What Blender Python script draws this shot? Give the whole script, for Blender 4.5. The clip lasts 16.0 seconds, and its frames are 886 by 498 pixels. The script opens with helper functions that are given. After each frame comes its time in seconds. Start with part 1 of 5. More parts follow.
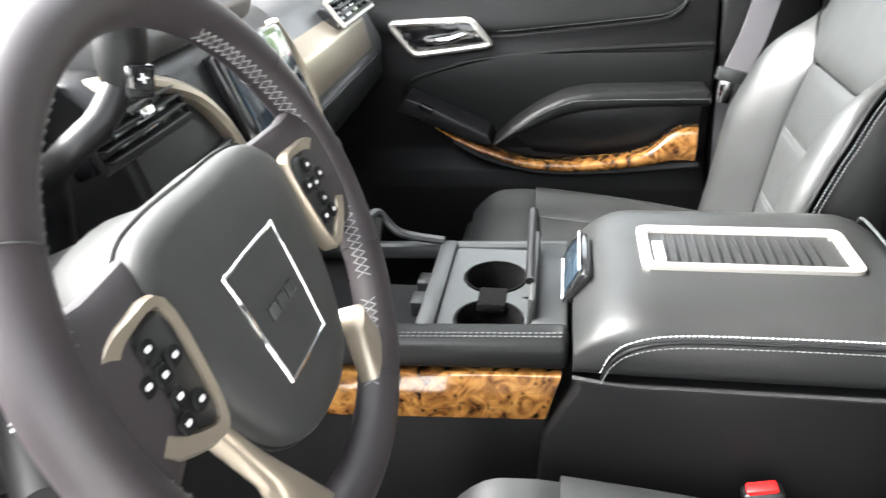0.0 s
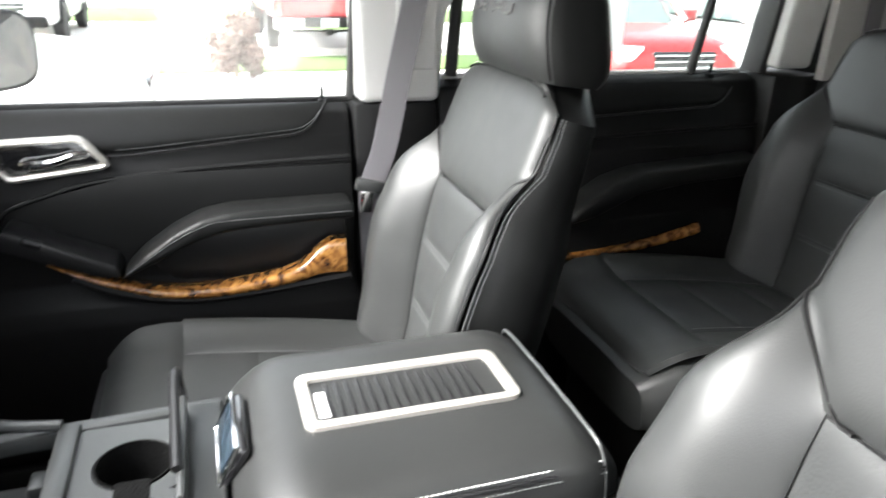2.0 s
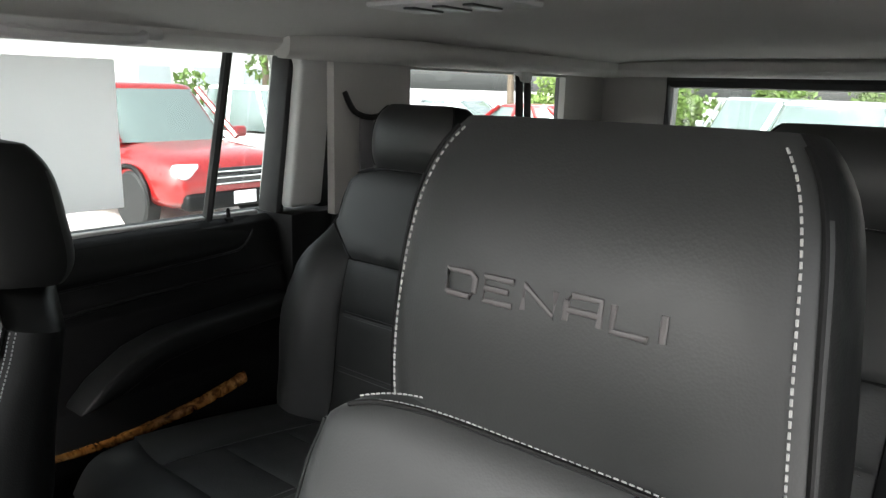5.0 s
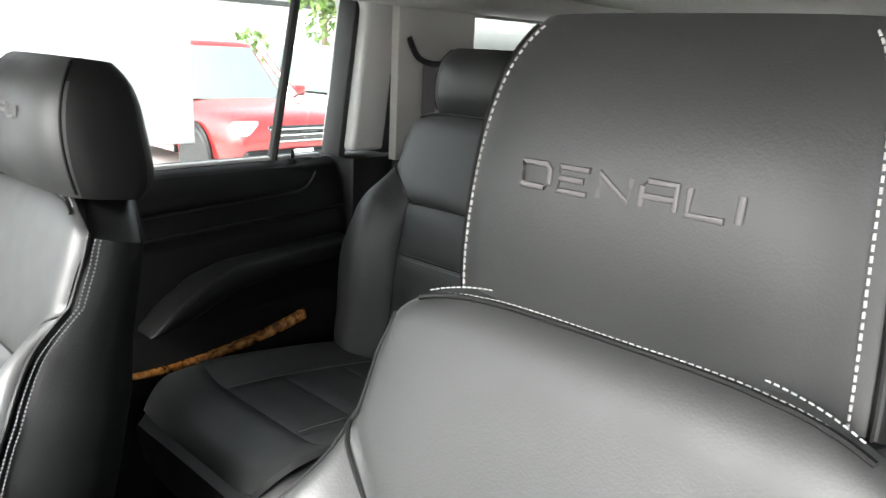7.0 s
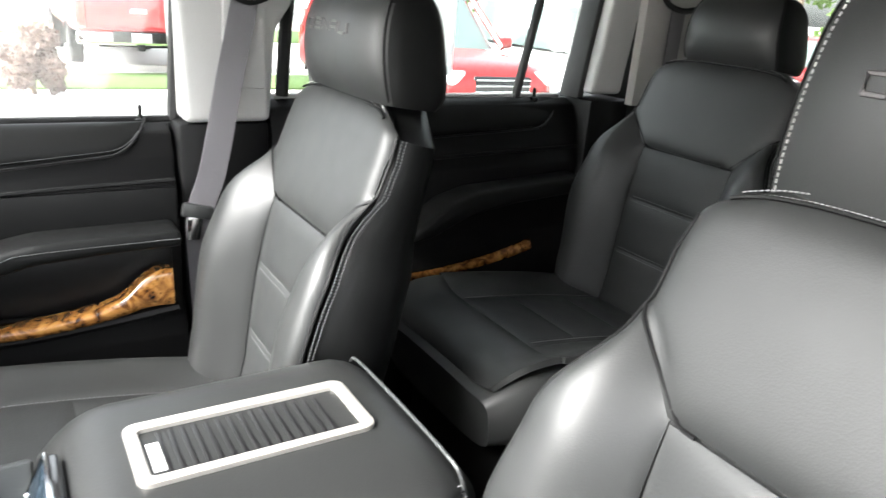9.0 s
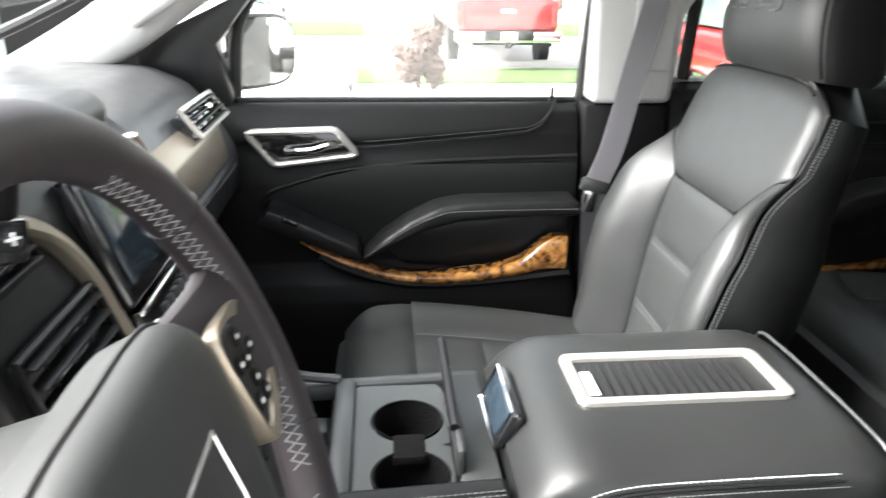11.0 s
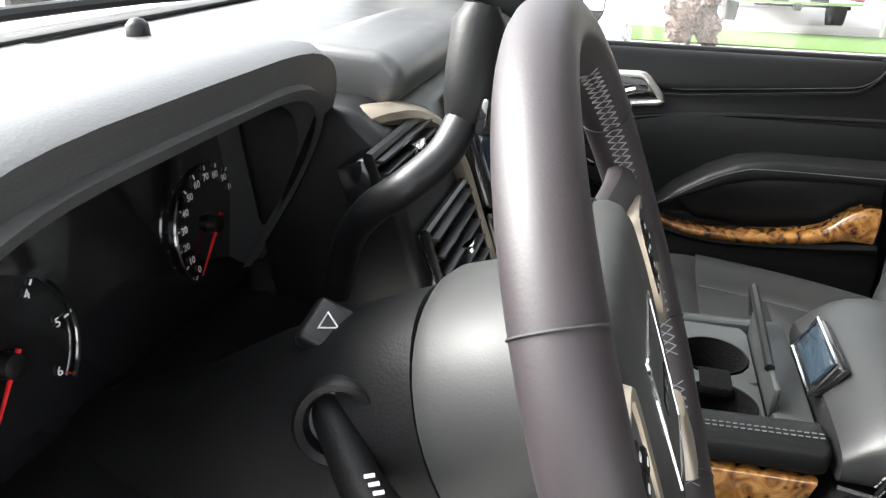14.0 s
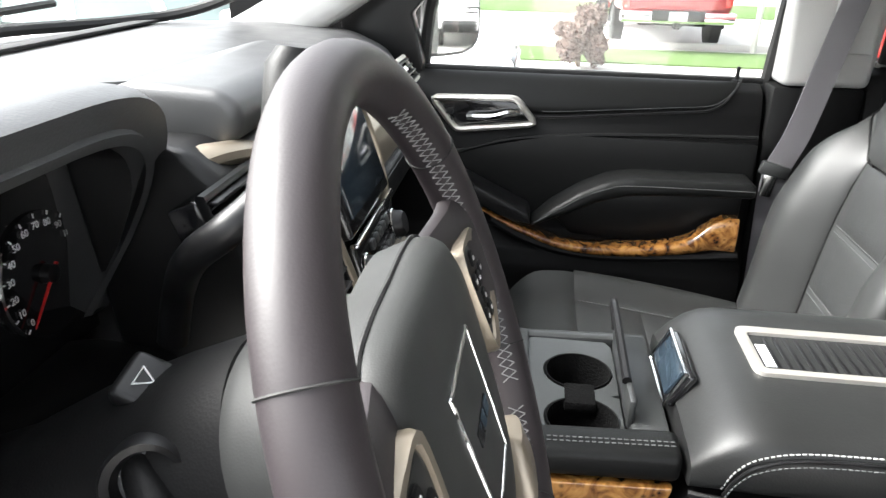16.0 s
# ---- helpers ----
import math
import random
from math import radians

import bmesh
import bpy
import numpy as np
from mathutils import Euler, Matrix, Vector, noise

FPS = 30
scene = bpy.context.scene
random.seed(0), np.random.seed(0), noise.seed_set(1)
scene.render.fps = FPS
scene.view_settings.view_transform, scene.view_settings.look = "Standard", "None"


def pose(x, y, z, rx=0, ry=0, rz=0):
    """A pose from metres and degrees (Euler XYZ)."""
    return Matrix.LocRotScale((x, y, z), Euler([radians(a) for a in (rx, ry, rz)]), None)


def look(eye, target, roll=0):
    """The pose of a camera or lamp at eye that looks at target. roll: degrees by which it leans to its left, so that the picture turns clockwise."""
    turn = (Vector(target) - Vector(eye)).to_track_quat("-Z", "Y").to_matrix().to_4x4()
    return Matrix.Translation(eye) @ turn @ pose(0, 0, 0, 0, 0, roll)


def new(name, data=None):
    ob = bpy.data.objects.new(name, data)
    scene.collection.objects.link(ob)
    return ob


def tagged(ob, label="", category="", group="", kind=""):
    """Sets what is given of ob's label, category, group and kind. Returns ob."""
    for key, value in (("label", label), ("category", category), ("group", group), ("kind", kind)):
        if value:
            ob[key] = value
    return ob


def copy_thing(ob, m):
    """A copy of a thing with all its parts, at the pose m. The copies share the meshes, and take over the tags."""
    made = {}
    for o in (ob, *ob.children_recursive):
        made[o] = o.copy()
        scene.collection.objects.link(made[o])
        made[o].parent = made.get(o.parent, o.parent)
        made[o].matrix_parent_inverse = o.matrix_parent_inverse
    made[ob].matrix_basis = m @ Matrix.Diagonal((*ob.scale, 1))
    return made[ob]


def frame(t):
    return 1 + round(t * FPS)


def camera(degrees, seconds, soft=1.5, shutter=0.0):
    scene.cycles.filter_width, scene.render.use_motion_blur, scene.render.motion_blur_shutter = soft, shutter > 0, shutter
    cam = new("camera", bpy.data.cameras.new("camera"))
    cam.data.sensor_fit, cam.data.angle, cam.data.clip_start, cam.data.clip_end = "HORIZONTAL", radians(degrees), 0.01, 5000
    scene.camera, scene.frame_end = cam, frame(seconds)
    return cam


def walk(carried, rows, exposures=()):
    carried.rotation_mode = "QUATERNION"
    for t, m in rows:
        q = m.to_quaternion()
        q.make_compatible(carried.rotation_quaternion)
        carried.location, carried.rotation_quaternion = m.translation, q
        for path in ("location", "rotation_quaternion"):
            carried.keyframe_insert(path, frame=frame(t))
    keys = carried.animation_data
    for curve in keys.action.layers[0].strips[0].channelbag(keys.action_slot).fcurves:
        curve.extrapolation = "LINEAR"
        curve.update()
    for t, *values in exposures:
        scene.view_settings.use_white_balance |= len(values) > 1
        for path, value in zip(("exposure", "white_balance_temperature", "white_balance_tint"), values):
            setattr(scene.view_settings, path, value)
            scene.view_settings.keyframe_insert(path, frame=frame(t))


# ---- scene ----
cam = camera(63.4, 16.0, soft=1.3, shutter=0.4)
PATH = [
    (0, (-0.815, -0.144, 1.037), (0.92, 0.176, 0.095), -3.3),
    (0.5, (-0.76, -0.127, 1.026), (0.992, -0.054, 0.064), -1.0),
    (1, (-0.735, -0.137, 1.034), (1.027, -0.222, 0.091), -1.4),
    (1.5, (-0.698, -0.151, 1.055), (1.065, -0.463, 0.164), 0.5),
    (2, (-0.689, -0.172, 1.07), (1.069, -0.765, 0.323), 1.8),
    (2.5, (-0.652, -0.231, 1.086), (1.055, -1.055, 0.448), -0.6),
    (3, (-0.621, -0.269, 1.141), (0.943, -1.397, 0.611), -1.7),
    (3.5, (-0.629, -0.322, 1.166), (0.781, -1.665, 0.709), -1.6),
    (4, (-0.641, -0.347, 1.177), (0.661, -1.819, 0.803), -0.0),
    (4.2, (-0.642, -0.36, 1.174), (0.619, -1.861, 0.776), 0.4),
    (6.3, (-0.647, -0.353, 1.119), (0.576, -1.857, 0.625), 2.4),
    (6.5, (-0.648, -0.347, 1.114), (0.593, -1.829, 0.601), 2.5),
    (7, (-0.65, -0.329, 1.104), (0.656, -1.748, 0.573), 2.8),
    (7.5, (-0.655, -0.302, 1.105), (0.726, -1.647, 0.572), 2.8),
    (8, (-0.66, -0.262, 1.091), (0.812, -1.493, 0.527), 3.5),
    (8.2, (-0.658, -0.252, 1.079), (0.843, -1.434, 0.486), 3.7),
    (10.3, (-0.661, -0.04, 1.06), (1.135, -0.608, 0.388), 3.4),
    (10.5, (-0.686, -0.055, 1.065), (1.148, -0.494, 0.399), 2.5),
    (11, (-0.703, -0.029, 1.045), (1.155, -0.2, 0.324), 0.7),
    (11.5, (-0.718, 0.021, 1.045), (1.150, 0.079, 0.263), 0.2),
    (12, (-0.728, 0.044, 1.044), (1.104, 0.205, 0.259), 0.6),
    (12.5, (-0.744, 0.074, 1.038), (1.064, 0.351, 0.231), 1.2),
    (13, (-0.76, 0.087, 1.036), (1.024, 0.444, 0.206), 1.0),
    (13.5, (-0.775, 0.091, 1.028), (0.995, 0.485, 0.183), 1.4),
    (14, (-0.791, 0.089, 1.027), (0.969, 0.536, 0.188), 1.3),
    (14.5, (-0.794, 0.077, 1.031), (0.978, 0.513, 0.214), 1.0),
    (15, (-0.794, 0.061, 1.04), (1.0, 0.465, 0.253), 0.8),
    (15.5, (-0.785, 0.042, 1.038), (1.037, 0.343, 0.272), 2.0),
    (16, (-0.776, 0.031, 1.041), (1.051, 0.243, 0.259), 1.4),
]
EXPOSURES = [(0, 3.7), (1, 3.5), (2, 3.25), (2.5, 2.85), (3, 2.3), (3.5, 2.15), (4.2, 2.15), (6.3, 3.1), (7, 3.3), (10.3, 3.05), (11.5, 3.05), (12.5, 2.7), (16, 2.65)]
walk(cam, [(t, look(eye, target, roll)) for t, eye, target, roll in PATH], EXPOSURES)

# ---------------------------------------------------------------- light
world = bpy.data.worlds.new("overcast_sky")
scene.world = world
world.use_nodes = True
wn = world.node_tree.nodes
wl = world.node_tree.links
sky = wn.new("ShaderNodeTexSky")
sky.sky_type = "NISHITA"
sky.sun_disc = False
sky.sun_elevation = radians(42)
sky.sun_rotation = radians(-3)
sky.dust_density = 4.0
grey = wn.new("ShaderNodeHueSaturation")
grey.inputs["Saturation"].default_value = 0.22
wl.new(sky.outputs[0], grey.inputs["Color"])
wl.new(grey.outputs[0], wn["Background"].inputs[0])
wn["Background"].inputs[1].default_value = 0.15
sun = new("sun", bpy.data.lights.new("sun", "SUN"))
sun.data.energy = 2.4
sun.data.angle = radians(40)
sun.data.color = (1.0, 0.99, 0.975)
sun.matrix_world = look((-0.5, 9, 8.1), (0, 0, 0))


# ---------------------------------------------------------------- materials
def material(name, color, rough=0.5, metal=0.0, spec=0.5, var=0.12, scale=6.0, bump=0.0, bump_scale=300.0, coat=0.0, coat_rough=0.1, rough_var=0.08):
    m = bpy.data.materials.new(name)
    m.use_nodes = True
    n, l = m.node_tree.nodes, m.node_tree.links
    b = n["Principled BSDF"]
    b.inputs["Roughness"].default_value = rough
    b.inputs["Metallic"].default_value = metal
    b.inputs["Specular IOR Level"].default_value = spec
    b.inputs["Coat Weight"].default_value = coat
    b.inputs["Coat Roughness"].default_value = coat_rough
    tc = n.new("ShaderNodeTexCoord")
    no = n.new("ShaderNodeTexNoise")
    no.inputs["Scale"].default_value = scale
    no.inputs["Detail"].default_value = 6
    l.new(tc.outputs["Object"], no.inputs["Vector"])
    mix = n.new("ShaderNodeMix")
    mix.data_type = "RGBA"
    mix.inputs[6].default_value = (*[c * (1 - var) for c in color], 1)
    mix.inputs[7].default_value = (*[min(1, c * (1 + var)) for c in color], 1)
    l.new(no.outputs[0], mix.inputs[0])
    l.new(mix.outputs[2], b.inputs["Base Color"])
    rr = n.new("ShaderNodeMapRange")
    rr.inputs[3].default_value = max(0.02, rough - rough_var)
    rr.inputs[4].default_value = min(1, rough + rough_var)
    no2 = n.new("ShaderNodeTexNoise")
    no2.inputs["Scale"].default_value = scale * 4
    l.new(tc.outputs["Object"], no2.inputs["Vector"])
    l.new(no2.outputs[0], rr.inputs[0])
    l.new(rr.outputs[0], b.inputs["Roughness"])
    if bump > 0:
        vo = n.new("ShaderNodeTexVoronoi")
        vo.inputs["Scale"].default_value = bump_scale
        l.new(tc.outputs["Object"], vo.inputs["Vector"])
        no3 = n.new("ShaderNodeTexNoise")
        no3.inputs["Scale"].default_value = bump_scale * 0.12
        l.new(tc.outputs["Object"], no3.inputs["Vector"])
        ad = n.new("ShaderNodeMath")
        l.new(vo.outputs["Distance"], ad.inputs[0])
        l.new(no3.outputs[0], ad.inputs[1])
        bu = n.new("ShaderNodeBump")
        bu.inputs["Strength"].default_value = bump
        bu.inputs["Distance"].default_value = 0.001
        l.new(ad.outputs[0], bu.inputs["Height"])
        l.new(bu.outputs[0], b.inputs["Normal"])
    return m


def burl_wood():
    m = material("burl_wood", (0.3, 0.13, 0.03), 0.16, coat=1.0, coat_rough=0.04)
    n, l = m.node_tree.nodes, m.node_tree.links
    b = n["Principled BSDF"]
    tc = n.new("ShaderNodeTexCoord")
    warp = n.new("ShaderNodeTexNoise")
    warp.inputs["Scale"].default_value = 26
    warp.inputs["Detail"].default_value = 7
    warp.inputs["Distortion"].default_value = 2.2
    l.new(tc.outputs["Object"], warp.inputs["Vector"])
    ramp = n.new("ShaderNodeValToRGB")
    e = ramp.color_ramp.elements
    e[0].position, e[0].color = 0.3, (0.035, 0.012, 0.004, 1)
    e[1].position, e[1].color = 0.72, (0.50, 0.25, 0.07, 1)
    for p, c in ((0.42, (0.165, 0.064, 0.015, 1)), (0.55, (0.33, 0.15, 0.037, 1))):
        k = e.new(p)
        k.color = c
    l.new(warp.outputs[0], ramp.inputs[0])
    eye = n.new("ShaderNodeTexVoronoi")
    eye.inputs["Scale"].default_value = 75
    l.new(tc.outputs["Object"], eye.inputs["Vector"])
    er = n.new("ShaderNodeMapRange")
    er.inputs[1].default_value, er.inputs[2].default_value = 0.08, 0.3
    er.inputs[3].default_value, er.inputs[4].default_value = 0.3, 1.0
    l.new(eye.outputs["Distance"], er.inputs[0])
    mu = n.new("ShaderNodeMix")
    mu.data_type, mu.blend_type = "RGBA", "MULTIPLY"
    mu.inputs[0].default_value = 1.0
    l.new(ramp.outputs[0], mu.inputs[6])
    l.new(er.outputs[0], mu.inputs[7])
    l.new(mu.outputs[2], b.inputs["Base Color"])
    return m


def glass_material(name, tint=(0.97, 0.99, 0.98)):
    m = bpy.data.materials.new(name)
    m.use_nodes = True
    n, l = m.node_tree.nodes, m.node_tree.links
    n.remove(n["Principled BSDF"])
    tr = n.new("ShaderNodeBsdfTransparent")
    tr.inputs[0].default_value = (*tint, 1)
    gl = n.new("ShaderNodeBsdfGlossy")
    gl.inputs["Roughness"].default_value = 0.02
    mx = n.new("ShaderNodeMixShader")
    mx.inputs[0].default_value = 0.05
    l.new(tr.outputs[0], mx.inputs[1])
    l.new(gl.outputs[0], mx.inputs[2])
    l.new(mx.outputs[0], n["Material Output"].inputs[0])
    return m


LEATHER = material("black_leather", (0.0070, 0.0073, 0.0073), 0.46, spec=0.2, var=0.15, bump=0.1, bump_scale=420)
LEATHER_SEAT = material("black_seat_leather", (0.023, 0.0243, 0.024), 0.46, spec=0.55, var=0.15, bump=0.08, bump_scale=500)
LEATHER_PERF = material("black_perforated_leather", (0.022, 0.0235, 0.0235), 0.52, spec=0.5, var=0.15, bump=0.2, bump_scale=260)
RIM_LEATHER = material("black_rim_leather", (0.024, 0.0195, 0.0215), 0.50, spec=0.5, var=0.12, bump=0.05, bump_scale=600)
PLASTIC = material("black_plastic", (0.0058, 0.0058, 0.006), 0.52, spec=0.2, bump=0.12, bump_scale=520)
HUB_LEATHER = material("soft_grey_black_cover", (0.030, 0.031, 0.030), 0.52, spec=0.4, var=0.1, bump=0.05, bump_scale=700)
# lighter copy of the black leather: the lid's sheen is in the colour
LID_LEATHER_LIT = material("lit_lid_leather", (0.015, 0.0157, 0.0155), 0.42, spec=0.42, var=0.15, bump=0.1, bump_scale=420)
# black dash leather, its base lightened for strong light through the windscreen
DASH_LEATHER_LIT = material("lit_dash_leather", (0.050, 0.051, 0.052), 0.40, spec=0.85, var=0.14, bump=0.14, bump_scale=420)
PLASTIC_SMOOTH = material("smooth_dark_plastic", (0.007, 0.007, 0.0075), 0.38, spec=0.4)
PLASTIC_GREY = material("grey_plastic", (0.034, 0.036, 0.036), 0.36, bump=0.12, bump_scale=500)
GLOSS_BLACK = material("gloss_black", (0.01, 0.01, 0.011), 0.1, coat=0.5)
RUBBER = material("black_rubber", (0.015, 0.015, 0.015), 0.7, bump=0.3)
CARPET = material("black_carpet", (0.005, 0.005, 0.005), 0.95, spec=0.08, var=0.3, bump=1.0, bump_scale=300)
HEADLINER = material("grey_headliner_cloth", (0.42, 0.41, 0.39), 0.95, var=0.05, bump=0.5, bump_scale=600)
PILLAR_GREY = material("light_grey_pillar_trim", (0.44, 0.44, 0.43), 0.6, var=0.05, bump=0.3, bump_scale=500)
BELT_CLOTH = material("grey_seat_belt_webbing", (0.16, 0.155, 0.165), 0.75, bump=0.8, bump_scale=900)
CHAMPAGNE = material("champagne_satin_trim", (0.33, 0.285, 0.225), 0.36, metal=0.7, var=0.05)
SILVER = material("satin_silver_trim", (0.56, 0.54, 0.50), 0.36, metal=0.7, var=0.04)
CHROME = material("chrome", (0.85, 0.85, 0.85), 0.08, metal=1.0, var=0.02, rough_var=0.03)
EMBOSS = material("embossed_leather", (0.085, 0.078, 0.078), 0.4, var=0.1)
THREAD = material("pale_grey_thread", (0.42, 0.42, 0.41), 0.8, var=0.1)
THREAD_MID = material("grey_thread", (0.2, 0.2, 0.2), 0.8, var=0.1)
THREAD_DARK = material("dark_grey_thread", (0.10, 0.105, 0.105), 0.8, var=0.1)
WOOD = burl_wood()
GLASS = glass_material("clear_window_glass")
# darker than the other rear panes, to keep light out of the cabin
LIGHT_CUT_GLASS = glass_material("light_cut_glass", (0.22, 0.24, 0.24))
PRIVACY_GLASS = glass_material("privacy_window_glass", (0.80, 0.83, 0.82))
WHITE_MARK = material("white_print", (0.8, 0.8, 0.8), 0.5, var=0.02)
RED_MARK = material("red_print", (0.6, 0.01, 0.01), 0.4, var=0.02)
PAPER = material("white_paper", (0.8, 0.8, 0.78), 0.8, var=0.03)
PAPER.node_tree.nodes["Principled BSDF"].inputs["Transmission Weight"].default_value = 0.0
_tl = PAPER.node_tree.nodes.new("ShaderNodeBsdfTranslucent")
_tl.inputs[0].default_value = (0.8, 0.8, 0.8, 1)
_ad = PAPER.node_tree.nodes.new("ShaderNodeMixShader")
_ad.inputs[0].default_value = 0.8
PAPER.node_tree.links.new(PAPER.node_tree.nodes["Principled BSDF"].outputs[0], _ad.inputs[1])
PAPER.node_tree.links.new(_tl.outputs[0], _ad.inputs[2])
PAPER.node_tree.links.new(_ad.outputs[0], PAPER.node_tree.nodes["Material Output"].inputs[0])
SCREEN = material("dark_screen_glass", (0.02, 0.03, 0.04), 0.08, coat=0.5)
MIRROR = material("mirror_glass", (0.9, 0.9, 0.9), 0.02, metal=1.0, var=0.0, rough_var=0.01)
RED_PAINT = material("red_car_paint", (0.26, 0.010, 0.010), 0.3, coat=1.0, var=0.05)
WHITE_PAINT = material("white_car_paint", (0.78, 0.78, 0.78), 0.3, coat=1.0, var=0.03)
SILVER_PAINT = material("silver_car_paint", (0.42, 0.44, 0.46), 0.3, metal=0.5, coat=1.0, var=0.04)
BLACK_PAINT = material("black_car_paint", (0.02, 0.02, 0.025), 0.2, coat=1.0)
# pale base and part metal stand in for sky reflected in the glass
CAR_GLASS = material("sky_pale_car_glass", (0.18, 0.23, 0.22), 0.06, metal=0.35, coat=0.6)
LAMP_CLEAR = material("clear_headlamp", (0.75, 0.77, 0.78), 0.12, coat=1.0)
LAMP_RED = material("red_tail_lamp", (0.5, 0.03, 0.02), 0.15, coat=1.0)
ASPHALT = material("asphalt", (0.16, 0.16, 0.16), 0.9, var=0.3, scale=3, bump=0.6, bump_scale=90)
CONCRETE = material("pale_concrete", (0.5, 0.49, 0.47), 0.9, var=0.12, scale=2, bump=0.4, bump_scale=80)
PALE_GLASS = material("pale_window_glass", (0.45, 0.5, 0.52), 0.1, coat=0.5)
GRASS = material("grass", (0.065, 0.11, 0.03), 0.9, var=0.4, scale=20, bump=1.0, bump_scale=60)
LEAF = material("green_leaves", (0.09, 0.15, 0.03), 0.6, var=0.45, scale=4)
LEAF_RED = material("russet_leaves", (0.085, 0.05, 0.038), 0.6, var=0.5, scale=9)
BARK = material("bark", (0.16, 0.12, 0.09), 0.9, var=0.3, scale=20, bump=1.0, bump_scale=60)
WALL_PALE = material("pale_building_wall", (0.78, 0.78, 0.76), 0.85, var=0.06, scale=1)


# ---------------------------------------------------------------- mesh helpers
def smooth(bm, angle=0.65):
    bm.normal_update()
    for f in bm.faces:
        f.smooth = True
    for e in bm.edges:
        if len(e.link_faces) == 2 and e.calc_face_angle(0.0) > angle:
            e.smooth = False


def part(name, bm, mat, parent=None, label="", angle=0.65):
    smooth(bm, angle)
    me = bpy.data.meshes.new(name)
    bm.to_mesh(me)
    bm.free()
    me.materials.append(mat)
    ob = new(name, me)
    if parent:
        ob.parent = parent
    if label:
        ob["label"] = label
    return ob


def thing(name, label, category, group="", kind="", at=(0, 0, 0)):
    ob = new(name)
    ob.location = at
    ob.empty_display_size = 0.05
    return tagged(ob, label, category, group, kind)


def rbox(c, s, r=0.005, seg=2, m=None, bm=None, taper=1.0):
    """A rounded box at c with size s, turned by m about c; taper narrows its top."""
    out = bm or bmesh.new()
    b = bmesh.new()
    bmesh.ops.create_cube(b, size=1)
    for v in b.verts:
        k = taper if v.co.z > 0 else 1.0
        v.co = Vector((v.co.x * s[0] * k, v.co.y * s[1] * k, v.co.z * s[2]))
    if r > 0:
        bmesh.ops.bevel(b, geom=b.edges[:], offset=min(r, 0.49 * min(s)), segments=seg, profile=0.5, affect="EDGES")
    m4 = Matrix.Translation(c) @ (m or Matrix.Identity(4))
    b.transform(m4)
    return merge(out, b)


def merge(out, b):
    vs = [out.verts.new(v.co) for v in b.verts]
    b.verts.index_update()
    for f in b.faces:
        out.faces.new([vs[v.index] for v in f.verts])
    b.free()
    return out


def prism(pts, axis, a, b, r=0.0, seg=2, bm=None):
    """A polygon drawn in the two other axes (in x, y, z order), pushed from a to b along axis, its edges rounded by r."""
    out = bm or bmesh.new()
    k = bmesh.new()

    def put(p, d):
        return {"x": (d, p[0], p[1]), "y": (p[0], d, p[1]), "z": (p[0], p[1], d)}[axis]
    lo = [k.verts.new(put(p, a)) for p in pts]
    hi = [k.verts.new(put(p, b)) for p in pts]
    n = len(pts)
    k.faces.new(lo)
    k.faces.new(hi[::-1])
    for i in range(n):
        k.faces.new((lo[i], hi[i], hi[(i + 1) % n], lo[(i + 1) % n]))
    bmesh.ops.recalc_face_normals(k, faces=k.faces[:])
    if r > 0:
        bmesh.ops.bevel(k, geom=k.edges[:], offset=r, segments=seg, profile=0.5, affect="EDGES", clamp_overlap=True)
    return merge(out, k)


def loft(secs, bm=None, cap=True, closed=False):
    """Skins closed rings of equal length, one after the other."""
    out = bm or bmesh.new()
    k = bmesh.new()
    rings = [[k.verts.new(p) for p in s] for s in secs]
    n = len(secs[0])
    pairs = list(zip(rings, rings[1:]))
    if closed:
        pairs.append((rings[-1], rings[0]))
    for a, b in pairs:
        for i in range(n):
            k.faces.new((a[i], a[(i + 1) % n], b[(i + 1) % n], b[i]))
    if cap and not closed:
        k.faces.new(rings[0][::-1])
        k.faces.new(rings[-1])
    bmesh.ops.recalc_face_normals(k, faces=k.faces[:])
    return merge(out, k)


def ring(n, a, b, p=2.0):
    """A superellipse of half axes a, b in the plane."""
    res = []
    for i in range(n):
        t = 2 * math.pi * i / n
        c, s = math.cos(t), math.sin(t)
        res.append((a * math.copysign(abs(c) ** (2 / p), c), b * math.copysign(abs(s) ** (2 / p), s)))
    return res


def curve(pts, n=8, closed=False):
    """A smooth run of points through pts."""
    P = [Vector(p) for p in pts]
    res = []
    m = len(P)
    last = m if closed else m - 1
    for i in range(last):
        if closed:
            a, b, c, d = P[i - 1], P[i], P[(i + 1) % m], P[(i + 2) % m]
        else:
            a, b, c, d = P[max(i - 1, 0)], P[i], P[i + 1], P[min(i + 2, m - 1)]
        for k in range(n):
            t = k / n
            res.append(0.5 * ((2 * b) + (c - a) * t + (2 * a - 5 * b + 4 * c - d) * t * t + (3 * b - a - 3 * c + d) * t ** 3))
    if not closed:
        res.append(P[-1])
    return res


